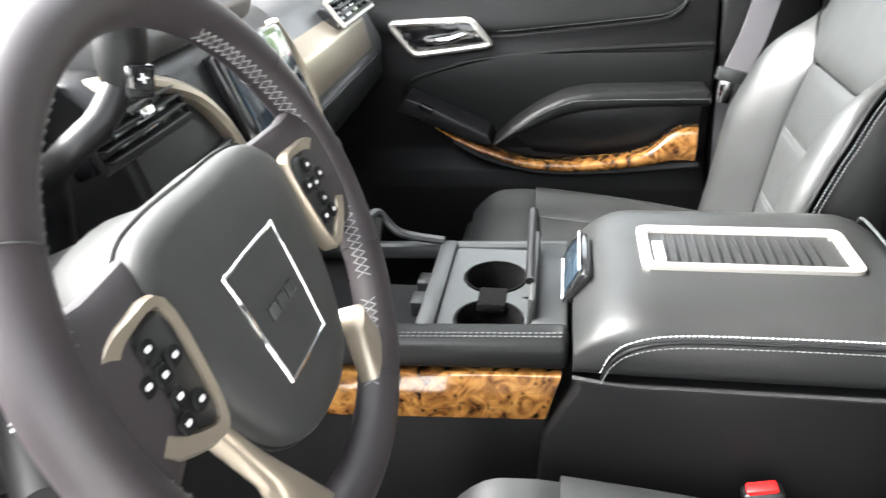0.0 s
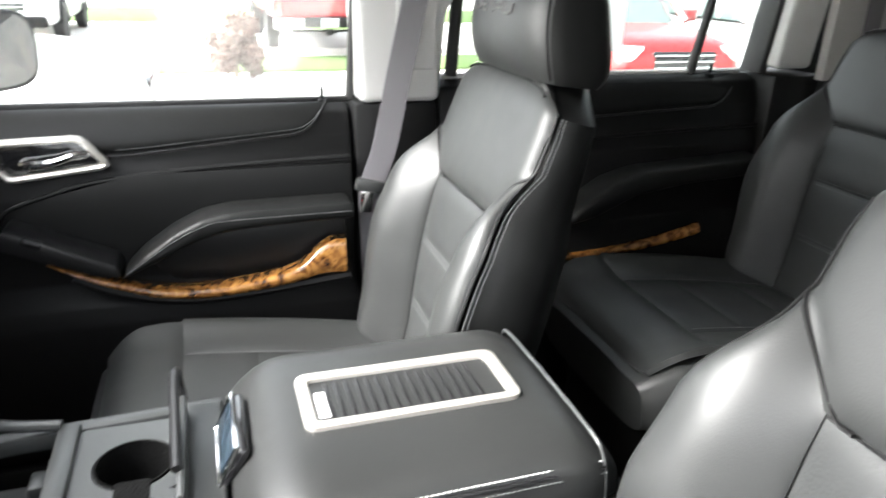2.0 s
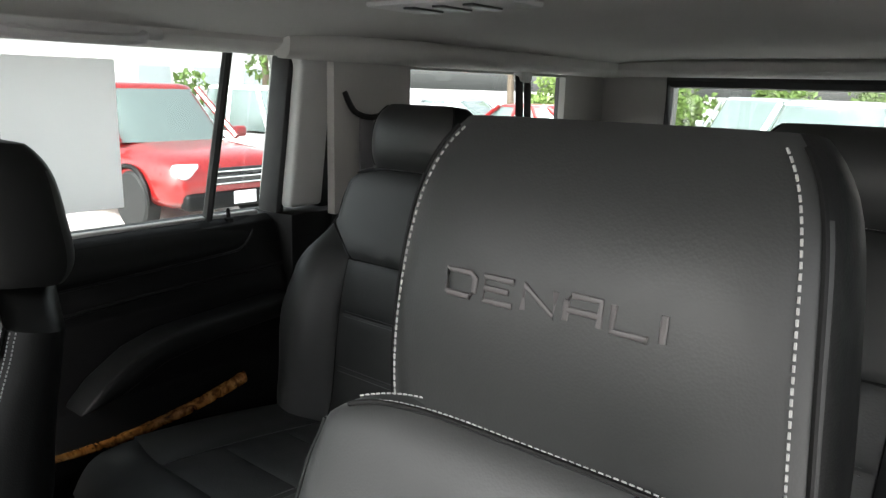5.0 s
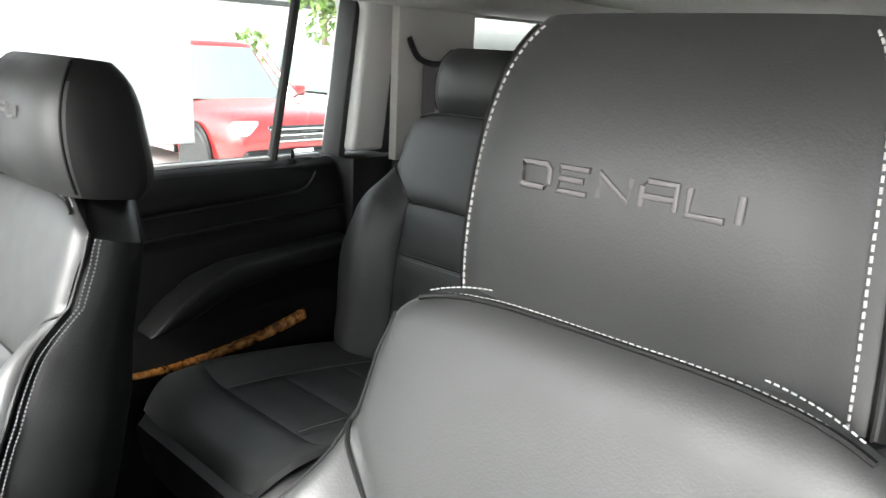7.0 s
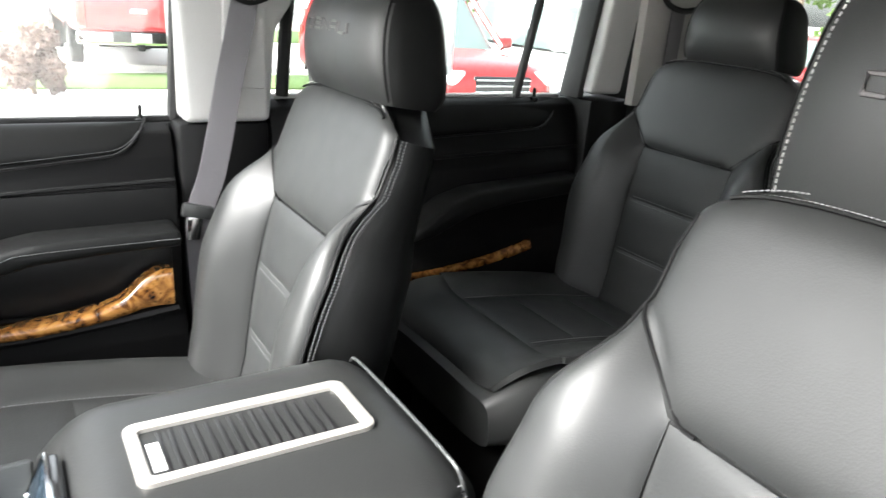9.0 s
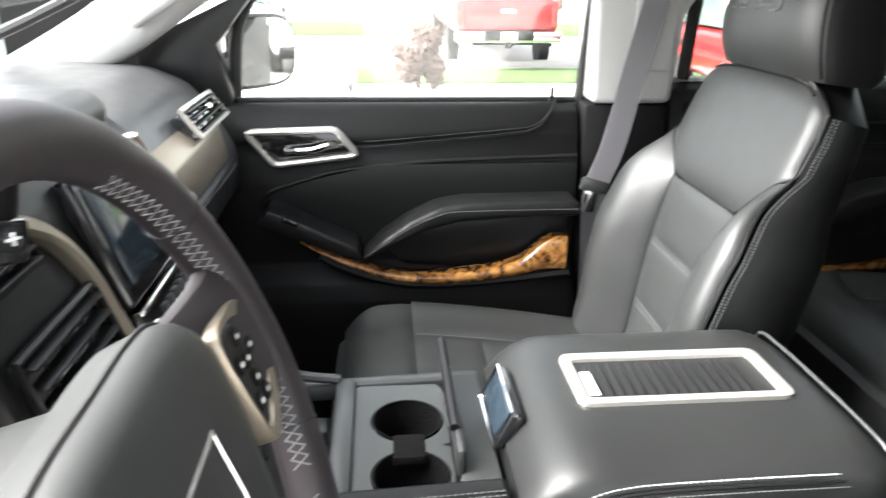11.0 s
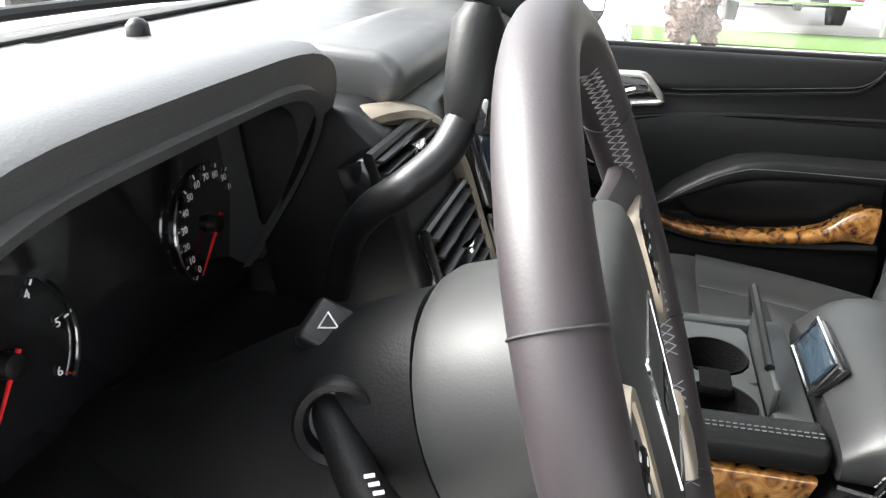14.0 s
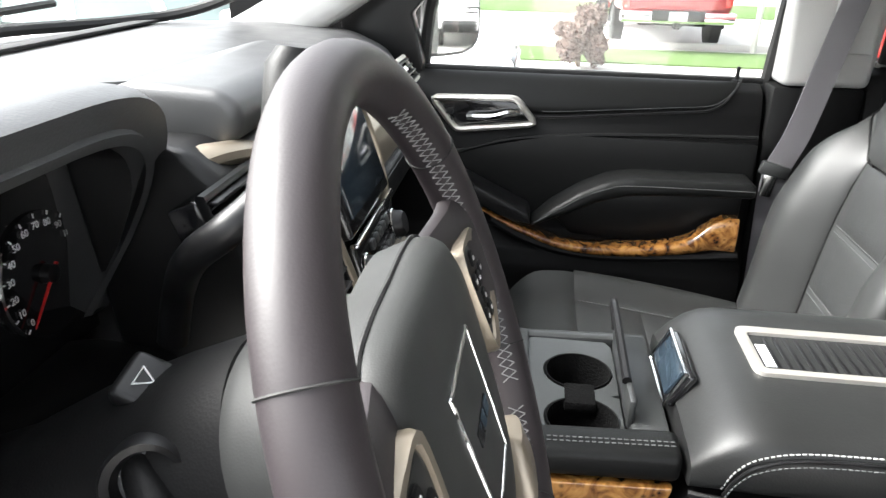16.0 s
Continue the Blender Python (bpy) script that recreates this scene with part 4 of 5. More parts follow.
# lid
lid_secs, edge_l, edge_r = [], [], []
for i in range(23):
    k = i / 22
    y = -0.163 - 0.405 * k
    nose = max(0, 1 - k / 0.2)
    tail = max(0, (k - 0.84) / 0.16)
    wl_ = 0.163 - 0.014 * nose ** 2 - 0.02 * tail ** 2
    zt = 0.602 - 0.05 * nose ** 2.4 - 0.035 * tail ** 2
    zb = 0.512
    sec = []
    for px, pz in ring(48, 1.0, 1.0, 4.2):
        k2 = (pz + 1) / 2
        sec.append((-0.004 + px * wl_ * (1.0 - 0.05 * k2), y, zb + (zt - zb) * k2))
    lid_secs.append(sec)
    edge_l.append((-0.004 - wl_ * 0.955, y, zb + (zt - zb) * 0.80))
    edge_r.append((-0.004 - wl_ * 0.985, y, zb + (zt - zb) * 0.05))
part("lid", loft(lid_secs), LID_LEATHER_LIT, con, "padded leather armrest lid")
seam_pts = curve([(-0.160, -0.195, 0.522), (-0.163, -0.205, 0.548), (-0.163, -0.225, 0.566), (-0.162, -0.27, 0.577), (-0.162, -0.36, 0.580), (-0.160, -0.46, 0.579), (-0.150, -0.545, 0.570)], 8)
part("lid_seam", tube(seam_pts, 0.0022, 6), PLASTIC_SMOOTH, con)
part("stitching", stitches([p + Vector((0.003, 0.002, 0.006)) for p in seam_pts], 0.006, 0.001), THREAD, con, "pale stitching")
part("stitching", stitches([p + Vector((-0.0035, 0.001, -0.005)) for p in seam_pts], 0.006, 0.0008), THREAD_DARK, con, "grey stitching")
part("lid_gap", tube(edge_r, 0.003, 6), RUBBER, con)
part("rear_seam", tube(curve([(-0.155, -0.548, 0.53), (-0.145, -0.545, 0.58), (-0.10, -0.542, 0.596), (0.10, -0.542, 0.596), (0.14, -0.545, 0.58)], 6), 0.0022, 6), PLASTIC_GREY, con)
part("console_flank", prism([(-0.175, 0.515), (-0.60, 0.515), (-0.60, 0.0), (-0.10, 0.0), (-0.13, 0.42), (-0.155, 0.47)], "x", -0.155, 0.15, 0.012), PLASTIC, con)
# tray in the lid
t0 = Vector((0.005, -0.367, 0.603))


def frame_ring(a, b_, w_, z0, z1, rad):
    def rr(a1, b1, r1):
        return [(t0.x + sx * (a1 - r1) + r1 * math.cos(th), t0.y + sy * (b1 - r1) + r1 * math.sin(th)) for sx, sy, q in ((1, 1, 0), (-1, 1, 1), (-1, -1, 2), (1, -1, 3)) for th in [math.pi / 2 * (q + j / 5) for j in range(6)]]
    o, i_ = rr(a, b_, rad), rr(a - w_, b_ - w_, max(0.003, rad - w_ * 0.5))
    mid_ = rr(a - 0.003, b_ - 0.003, rad)
    mid2 = rr(a - w_ + 0.003, b_ - w_ + 0.003, max(0.003, rad - w_ * 0.5))
    return loft([[(x, y, z0) for x, y in o], [(x, y, z1 - 0.001) for x, y in o], [(x, y, z1) for x, y in mid_], [(x, y, z1 - 0.002) for x, y in mid2], [(x, y, z0 - 0.012) for x, y in i_]], cap=False)


part("lid_tray_rim", frame_ring(0.055, 0.125, 0.016, 0.594, 0.608, 0.014), SILVER, con, "satin silver tray frame")
part("tray_mat", rbox((0.005, -0.362, 0.5985), (0.076, 0.205, 0.004), 0.001), RUBBER, con, "ribbed black charging mat")
for k in range(15):
    part("mat_rib", rbox((0.005, -0.275 - 0.0125 * k, 0.6015), (0.074, 0.005, 0.003), 0.001), PLASTIC_SMOOTH, con)
part("tray_label", rbox((-0.002, -0.266, 0.602), (0.05, 0.012, 0.001), 0), WHITE_MARK, con, "small white printed marks")
# small display on the lid's nose
dm = look((0.014, -0.1645, 0.568), (0.014, -0.06, 0.625)).to_3x3().to_4x4() @ pose(0, 0, 0)
part("latch_frame", rbox((0.014, -0.168, 0.566), (0.112, 0.05, 0.014), 0.006, 3, m=dm), GLOSS_BLACK, con, "gloss black latch plate")
part("latch_chrome", tube([(0.014 + 0.053 * sx, -0.160 - 0.010 * sz, 0.568 + 0.022 * sz) for sx, sz in ((-1, -1), (1, -1), (1, 1), (-1, 1))], 0.0025, 6, closed=True), CHROME, con)
part("latch_glass", rbox((0.014, -0.163, 0.569), (0.09, 0.036, 0.01), 0.003, m=dm), SCREEN, con)

# ---------------------------------------------------------------- dashboard
dash = thing("dashboard", "black leather dashboard with champagne trim and air vents", "dashboard")
prof = [(0.95, 0.20), (0.60, 0.20), (0.45, 0.42), (0.335, 0.56), (0.27, 0.635), (0.262, 0.70), (0.30, 0.775), (0.345, 0.835), (0.42, 0.868), (0.60, 0.882), (0.98, 0.865)]
part("dash_body", prism(prof, "x", -0.03, 0.80, 0.018, 3), DASH_LEATHER_LIT, dash)
part("dash_body", prism([(0.98, 0.20), (0.60, 0.20), (0.56, 0.45), (0.53, 0.66), (0.53, 0.87), (0.60, 0.885), (0.98, 0.868)], "x", -0.86, -0.031, 0.012), DASH_LEATHER_LIT, dash)
part("knee_panel", prism([(0.62, 0.20), (0.40, 0.40), (0.34, 0.58), (0.36, 0.64), (0.60, 0.66)], "x", -0.80, -0.03, 0.02, 3), PLASTIC, dash)
part("defrost_grille", rbox((0.20, 0.84, 0.878), (1.1, 0.035, 0.006), 0.002), RUBBER, dash)
part("light_sensor", loft([[(0.06 + px, 0.73 + py, z) for px, py in ring(16, r, r)] for z, r in ((0.876, 0.016), (0.890, 0.015), (0.897, 0.009), (0.899, 0.003))]), PLASTIC_SMOOTH, dash)
part("dash_groove", tube(curve([(-0.75, 0.42, 0.885), (-0.50, 0.50, 0.915), (-0.30, 0.515, 0.912), (-0.10, 0.48, 0.90), (0.0, 0.46, 0.888)], 8), 0.003, 6), RUBBER, dash)
# right half: champagne band, vent, glove box lid
part("trim_band", prism([(0.262, 0.700), (0.276, 0.765), (0.31, 0.79), (0.35, 0.78), (0.35, 0.70)], "x", 0.29, 0.70, 0.006), CHAMPAGNE, dash, "champagne satin band")
part("glove_box", prism([(0.255, 0.695), (0.252, 0.64), (0.325, 0.555), (0.40, 0.555), (0.40, 0.695)], "x", 0.27, 0.74, 0.010, 3), LEATHER, dash, "leather glove box lid")
part("stitching", stitches([(0.30 + 0.42 * i / 20, 0.252, 0.688) for i in range(21)], 0.007, 0.0009), THREAD_DARK, dash, "grey stitching")


def vent(cx, cy, cz, w_, h_, tilt, slats, frame_mat=None, lab="black air vent"):
    m = pose(cx, cy, cz, -tilt)
    v = part("vent_housing", rbox((0, 0.02, 0), (w_, 0.03, h_), 0.004), GLOSS_BLACK, dash, lab)
    v.matrix_basis = m
    for k in range(slats):
        s_ = part("vent_slat", rbox((0, 0.0, -h_ / 2 + h_ * (k + 0.5) / slats), (w_ * 0.92, 0.02, 0.0035), 0.001, m=pose(0, 0, 0, 18)), PLASTIC_SMOOTH, v)
    for k in range(3):
        part("vent_blade", rbox((-w_ / 2 + w_ * (k + 1) / 4, 0.010, 0), (0.002, 0.016, h_ * 0.94), 0), PLASTIC_SMOOTH, v)
    part("vent_tab", rbox((0.0, -0.012, 0.005), (0.022, 0.012, 0.01), 0.002), CHROME, v)
    f = part("vent_frame", tube([(w_ / 2 * sx, 0.0, h_ / 2 * sz) for sx, sz in ((-1, -1), (1, -1), (1, 1), (-1, 1))], 0.005, 6, closed=True), frame_mat or PLASTIC_SMOOTH, v)
    return v


vent(0.645, 0.287, 0.800, 0.22, 0.052, 38, 4, SILVER, "passenger air vent in silver frame")
# centre stack
stack = [(0.33, 0.870), (0.295, 0.84), (0.262, 0.72), (0.235, 0.62), (0.245, 0.58), (0.40, 0.52), (0.45, 0.87)]
part("stack_body", prism(stack, "x", -0.20, 0.275, 0.012, 3), PLASTIC_SMOOTH, dash)
part("top_box", prism([(0.302, 0.866), (0.296, 0.892), (0.318, 0.912), (0.40, 0.916), (0.47, 0.895), (0.47, 0.84), (0.33, 0.85)], "x", -0.140, 0.205, 0.012, 4), DASH_LEATHER_LIT, dash, "padded box on the dash centre")
part("champagne_arch", tube(curve([(-0.185, 0.345, 0.852), (-0.158, 0.315, 0.856), (-0.11, 0.299, 0.846), (-0.05, 0.286, 0.815), (-0.014, 0.272, 0.765), (0.002, 0.255, 0.70), (0.012, 0.238, 0.64), (0.02, 0.23, 0.60)], 8), 0.015, 10, flat=0.75, side=(0, 1, 0.2)), CHAMPAGNE, dash, "champagne satin arch")
part("champagne_arch", tube(curve([(0.235, 0.29, 0.845), (0.262, 0.275, 0.79), (0.262, 0.255, 0.72), (0.255, 0.236, 0.62)], 8), 0.012, 10, flat=0.6, side=(0, 1, 0.2)), CHAMPAGNE, dash, "champagne satin arch")
vent(-0.165, 0.284, 0.822, 0.17, 0.046, 22, 4)
vent(-0.097, 0.245, 0.695, 0.165, 0.115, 18, 6)
sm = pose(0.125, 0.262, 0.775, -19)
scr = part("screen_bezel", rbox((0, 0.004, 0), (0.225, 0.02, 0.15), 0.006, 3), GLOSS_BLACK, dash)
scr.matrix_basis = sm
part("screen", rbox((0, -0.008, 0.004), (0.19, 0.004, 0.115), 0.001), SCREEN, scr, "switched off touch screen")
rad = part("radio_panel", rbox((0, 0.004, 0), (0.225, 0.02, 0.085), 0.005, 3), GLOSS_BLACK, dash)
rad.matrix_basis = pose(0.13, 0.228, 0.655, -16)
part("radio_trim", rbox((0, -0.006, 0.040), (0.225, 0.012, 0.008), 0.003), CHROME, rad)
part("radio_trim", rbox((0, -0.006, -0.040), (0.225, 0.012, 0.008), 0.003), CHAMPAGNE, rad)
for sx in (-1, 1):
    kb = part("knob", loft([[(0.085 * sx + px, y, -0.005 + pz) for px, pz in ring(24, r, r)] for y, r in ((-0.004, 0.021), (-0.020, 0.019), (-0.024, 0.016))]), PLASTIC_SMOOTH, rad)
    part("knob_ring", tube([(0.085 * sx + px, -0.008, -0.005 + pz) for px, pz in ring(24, 0.0225, 0.0225)], 0.002, 6, closed=True), CHROME, kb)
for k in range(5):
    part("radio_button", rbox((-0.045 + 0.0225 * k, -0.008, 0.016), (0.017, 0.006, 0.013), 0.002), PLASTIC_GREY, rad)
    part("radio_button", rbox((-0.045 + 0.0225 * k, -0.008, -0.014), (0.017, 0.006, 0.013), 0.002), PLASTIC_GREY, rad)
cl = part("climate_panel", rbox((0, 0.004, 0), (0.24, 0.02, 0.07), 0.005, 3), PLASTIC_SMOOTH, dash)
cl.matrix_basis = pose(0.13, 0.222, 0.575, -10)
for sx in (-1, 1):
    part("knob", loft([[(0.09 * sx + px, y, pz) for px, pz in ring(24, r, r)] for y, r in ((-0.004, 0.019), (-0.022, 0.017), (-0.026, 0.013))]), CHROME, cl)

# ---------------------------------------------------------------- instrument binnacle
bin_ = thing("instrument_cluster", "black instrument binnacle with chrome ringed dials", "instruments")
HX = -0.42


def arch(y, grow, zt):
    """The hood's arch at y: outer line then back along the inner line."""
    res = []
    for i in range(33):
        a = math.pi * i / 32
        c, s = math.cos(a), math.sin(a)
        res.append((HX - (0.238 + grow) * math.copysign(abs(c) ** 0.40, c), y + 0.11 * (1 - abs(s) ** 0.40) ** 1.3, 0.70 + (zt + grow - 0.70) * abs(s) ** 0.40))
    for i in range(32, -1, -1):
        a = math.pi * i / 32
        c, s = math.cos(a), math.sin(a)
        res.append((HX - (0.216 + grow) * math.copysign(abs(c) ** 0.40, c), y + 0.004 + 0.11 * (1 - abs(s) ** 0.40) ** 1.3, 0.70 + (zt + grow - 0.726) * abs(s) ** 0.40))
    return res


part("hood", loft([arch(0.332, -0.006, 0.932), arch(0.326, 0.0, 0.935), arch(0.34, 0.006, 0.937), arch(0.40, 0.034, 0.908), arch(0.50, 0.040, 0.884), arch(0.60, 0.03, 0.86)]), DASH_LEATHER_LIT, bin_, "padded hood over the dials")
part("hood_lining", rbox((HX, 0.56, 0.765), (0.54, 0.02, 0.19), 0.004), PLASTIC_SMOOTH, bin_)
face = part("dial_face", rbox((-0.04, 0.008, 0.02), (0.47, 0.012, 0.22), 0.003), GLOSS_BLACK, bin_)
face.matrix_basis = pose(-0.340, 0.476, 0.745, -3)
part("lower_ledge", prism([(0.35, 0.64), (0.36, 0.665), (0.44, 0.672), (0.50, 0.66), (0.50, 0.62)], "x", HX - 0.23, HX + 0.23, 0.012, 3), PLASTIC, bin_)


def dial(cx, cz, r, numbers, sweep0, sweep1, needle, size):
    d = part("dial", loft([[(cx + px, y, cz + pz) for px, pz in ring(48, rr, rr)] for y, rr in ((0.003, r), (-0.001, r), (-0.001, r * 0.97))]), GLOSS_BLACK, face)
    arc = [(cx + 1.04 * r * math.cos(a), -0.004, cz + 1.04 * r * math.sin(a)) for a in [radians(140 + 80 * i / 20) for i in range(21)]]
    part("chrome_arc", tube(arc, 0.0022, 6), CHROME, d)
    arc = [(cx + 1.04 * r * math.cos(a), -0.004, cz + 1.04 * r * math.sin(a)) for a in [radians(-40 + 80 * i / 20) for i in range(21)]]
    part("chrome_arc", tube(arc, 0.0018, 6), CHROME, d)
    n = len(numbers)
    for i, tx in enumerate(numbers):
        a = radians(sweep0 + (sweep1 - sweep0) * i / (n - 1))
        m = Matrix.Translation((cx + 0.80 * r * math.cos(a), -0.003, cz + 0.80 * r * math.sin(a))) @ Matrix.Rotation(radians(90), 4, "X")
        words(tx, size, WHITE_MARK, m, d, "dial_number", 0.0003)
        tk = part("dial_tick", rbox((0.95 * r, 0, 0), (0.07 * r, 0.001, 0.0012), 0, m=None), RED_MARK if i > 0.8 * n else WHITE_MARK, d)
        tk.matrix_basis = Matrix.Translation((cx, -0.003, cz)) @ Matrix.Rotation(-a, 4, "Y")
    a = radians(needle)
    part("needle", tube([(cx - 0.012 * math.cos(a), -0.008, cz - 0.012 * math.sin(a)), (cx + 0.9 * r * math.cos(a), -0.008, cz + 0.9 * r * math.sin(a))], [0.0022, 0.0008], 6), RED_MARK, d, "red needle")
    part("needle_hub", loft([[(cx + px, y, cz + pz) for px, pz in ring(20, rr, rr)] for y, rr in ((0.0, 0.010), (-0.010, 0.009), (-0.012, 0.005))]), PLASTIC_SMOOTH, d)


dial(0.13, 0.0, 0.061, [str(10 * k) for k in range(15)], 224, -44, 224, 0.0098)
dial(-0.13, 0.0, 0.061, [str(k) for k in range(7)], 232, -38, 232, 0.0105)

# ---------------------------------------------------------------- steering column, stalk and gear lever
TH = radians(20.3)
WC = Vector((-0.410, 0.068, 0.801))
WN = Vector((0, -math.cos(TH), math.sin(TH)))
WV = Vector((0, math.sin(TH), math.cos(TH)))
WX = Vector((1, 0, 0))


def on_wheel(a, b_, n=0.0):
    return WC + WX * a + WV * b_ + WN * n


col = thing("steering_column", "black steering column shroud with hazard button", "steering column")
secs = []
for n, a, b_, dz in ((-0.03, 0.066, 0.060, -0.016), (-0.04, 0.084, 0.074, -0.016), (-0.10, 0.090, 0.078, -0.018), (-0.112, 0.086, 0.074, -0.018)):
    secs.append([on_wheel(px, pz + dz, n) for px, pz in ring(36, a, b_, 2.3)])
part("hub_shroud", loft(secs), HUB_LEATHER, col)
secs = []
for n, a, b_, dz in ((-0.112, 0.066, 0.066, -0.024), (-0.118, 0.078, 0.078, -0.024), (-0.17, 0.078, 0.080, -0.029), (-0.24, 0.080, 0.079, -0.037), (-0.30, 0.084, 0.074, -0.045), (-0.315, 0.074, 0.066, -0.04), (-0.44, 0.07, 0.06, -0.04)):
    secs.append([on_wheel(px, pz + dz, n) for px, pz in ring(40, a, b_, 2.05)])
part("column_shroud", loft(secs), PLASTIC, col)
hz = part("hazard_button", rbox((0, 0, 0), (0.036, 0.031, 0.019), 0.006, 3), PLASTIC_SMOOTH, col)
hm = Matrix.Translation(Vector((-0.416, 0.262, 0.779))) @ Matrix.Rotation(radians(22), 4, "X") @ Matrix.Rotation(radians(-26), 4, "Y")
hz.matrix_basis = hm
part("triangle_mark", tube([(0.0075 * math.cos(radians(30 + 120 * k)), 0.0075 * math.sin(radians(30 + 120 * k)), 0.0100) for k in range(3)], 0.0011, 5, closed=True), WHITE_MARK, hz)
stalk = part("turn_stalk", tube([(-0.458, 0.247, 0.760), (-0.480, 0.227, 0.748), (-0.498, 0.209, 0.735), (-0.522, 0.184, 0.727), (-0.56, 0.146, 0.720)], [0.0125, 0.0125, 0.0135, 0.0165, 0.016], 18), PLASTIC, col, "ribbed black turn signal stalk")
part("stalk_collar", loft([[Vector((-0.477, 0.231, 0.757)) + Vector((-0.85, -0.31, 0.426)) * d + Vector((0.343, -0.939, 0)) * px + Vector((0.4, 0.146, 0.905)) * pz for px, pz in ring(28, r, r)] for d, r in ((-0.04, 0.027), (0.004, 0.026), (0.009, 0.0235), (0.006, 0.019), (-0.006, 0.0165))]), PLASTIC_SMOOTH, col)
for k, f in enumerate((0.52, 0.60, 0.68, 0.80, 0.88)):
    p = Vector((-0.480, 0.227, 0.746)).lerp(Vector((-0.56, 0.146, 0.720)), f * 0.62)
    part("stalk_mark", rbox(p + Vector((-0.003, -0.002, 0.0142)), (0.0022, 0.006, 0.0008), 0, m=pose(0, 0, 0, 0, -20, 30)), WHITE_MARK, stalk)
lev = curve([(-0.30, 0.305, 0.74), (-0.305, 0.291, 0.79), (-0.335, 0.261, 0.832), (-0.342, 0.231, 0.857), (-0.325, 0.209, 0.877), (-0.306, 0.198, 0.902)], 6)
gear = part("gear_lever", tube(lev, 0.0125, 14), PLASTIC_SMOOTH, col, "black column gear lever")
grip = [(-0.306, 0.198, 0.897), (-0.302, 0.196, 0.912), (-0.297, 0.195, 0.930), (-0.290, 0.194, 0.962), (-0.288, 0.193, 0.974)]
part("grip", tube(grip, [0.015, 0.0195, 0.0205, 0.0195, 0.012], 16), LEATHER, gear, "leather grip")
part("shift_switch", rbox((-0.312, 0.178, 0.903), (0.022, 0.01, 0.026), 0.003, m=pose(0, 0, 0, 0, 10, -35)), GLOSS_BLACK, gear)
words("+", 0.016, WHITE_MARK, Matrix.Translation((-0.316, 0.1715, 0.905)) @ Matrix.Rotation(radians(-35), 4, "Z") @ Matrix.Rotation(radians(90), 4, "X"), gear, "plus_mark")

# ---------------------------------------------------------------- steering wheel
sw = thing("steering_wheel", "black leather steering wheel with champagne spokes", "steering wheel")
R, RR = 0.187, 0.0185
rim = part("rim", tube([on_wheel(R * math.cos(2 * math.pi * k / 96), R * math.sin(2 * math.pi * k / 96)) for k in range(96)], RR, 20, closed=True, flat=1.0), RIM_LEATHER, sw, "leather wrapped rim")
for deg in (34, 148, 214, 335, 245, 295):
    a = radians(deg)
    c, dirn = on_wheel(R * math.cos(a), R * math.sin(a)), (WX * math.cos(a) + WV * math.sin(a))
    part("rim_seam", tube([c + dirn * (RR + 0.0003) * math.cos(t_) + WN * (RR + 0.0003) * math.sin(t_) for t_ in [2 * math.pi * k / 24 for k in range(24)]], 0.0007, 5, closed=True), RUBBER, rim)


def lacing(d0, d1, face_deg):
    """Crossed stitches along the rim's inner side between two angles."""
    bm = bmesh.new()
    n = int((d1 - d0) / 2.3)
    for k in range(n):
        for sgn in (-1, 1):
            pts = []
            for e in (0, 1):
                a = radians(d0 + (d1 - d0) * (k + e) / n)
                f = radians(face_deg + sgn * (19 if e else -19))
                dirn = WX * math.cos(a) + WV * math.sin(a)
                pts.append(on_wheel(R * math.cos(a), R * math.sin(a)) + (-dirn * math.cos(f) + WN * math.sin(f)) * (RR + 0.0006))
            tube(pts, 0.00055, 5, bm=bm)
    return bm


part("rim_lacing", lacing(14, 60, 12), THREAD_MID, rim, "pale crossed stitching")
part("rim_lacing", lacing(-35, -8, 12), THREAD_MID, rim, "pale crossed stitching")
part("rim_lacing", lacing(-70, -42, 12), THREAD_MID, rim, "pale crossed stitching")
part("rim_lacing", lacing(188, 222, 12), THREAD_MID, rim, "pale crossed stitching")
part("rim_lacing", lacing(120, 166, 12), THREAD_MID, rim, "pale crossed stitching")

# airbag pad: a broad shield that narrows downwards, sunk between the spokes
half = [(0.0, 0.064), (0.05, 0.064), (0.085, 0.058), (0.106, 0.036), (0.108, 0.004), (0.100, -0.035), (0.088, -0.075), (0.066, -0.112), (0.034, -0.132), (0.0, -0.136)]
shield = curve([(x, z, 0) for x, z in half] + [(-x, z, 0) for x, z in half[-2:0:-1]], 4, True)
secs = []
for n, k in ((-0.040, 0.97), (-0.014, 1.0), (-0.004, 0.985), (0.003, 0.94), (0.007, 0.86), (0.0095, 0.70), (0.0105, 0.45), (0.011, 0.15)):
    secs.append([on_wheel(p.x * k, -0.025 + (p.y + 0.03) * k, n) for p in shield])
part("airbag_cover", loft(secs), HUB_LEATHER, sw, "soft black airbag cover")
part("cover_gap", tube([on_wheel(p.x * 1.004, -0.025 + (p.y + 0.03) * 1.004, -0.014) for p in shield], 0.0018, 6, closed=True), RUBBER, sw)
plate = [(p.x, p.y) for p in curve([(x, z, 0) for x, z in ((-0.046, -0.002), (-0.040, 0.004), (0.028, 0.004), (0.034, -0.002), (0.029, -0.076), (0.022, -0.083), (-0.034, -0.083), (-0.041, -0.076))], 3, True)]
part("badge_frame", tube([on_wheel(x, z + 0.008, 0.0106) for x, z in plate], 0.0017, 8, closed=True), CHROME, sw, "chrome badge frame")
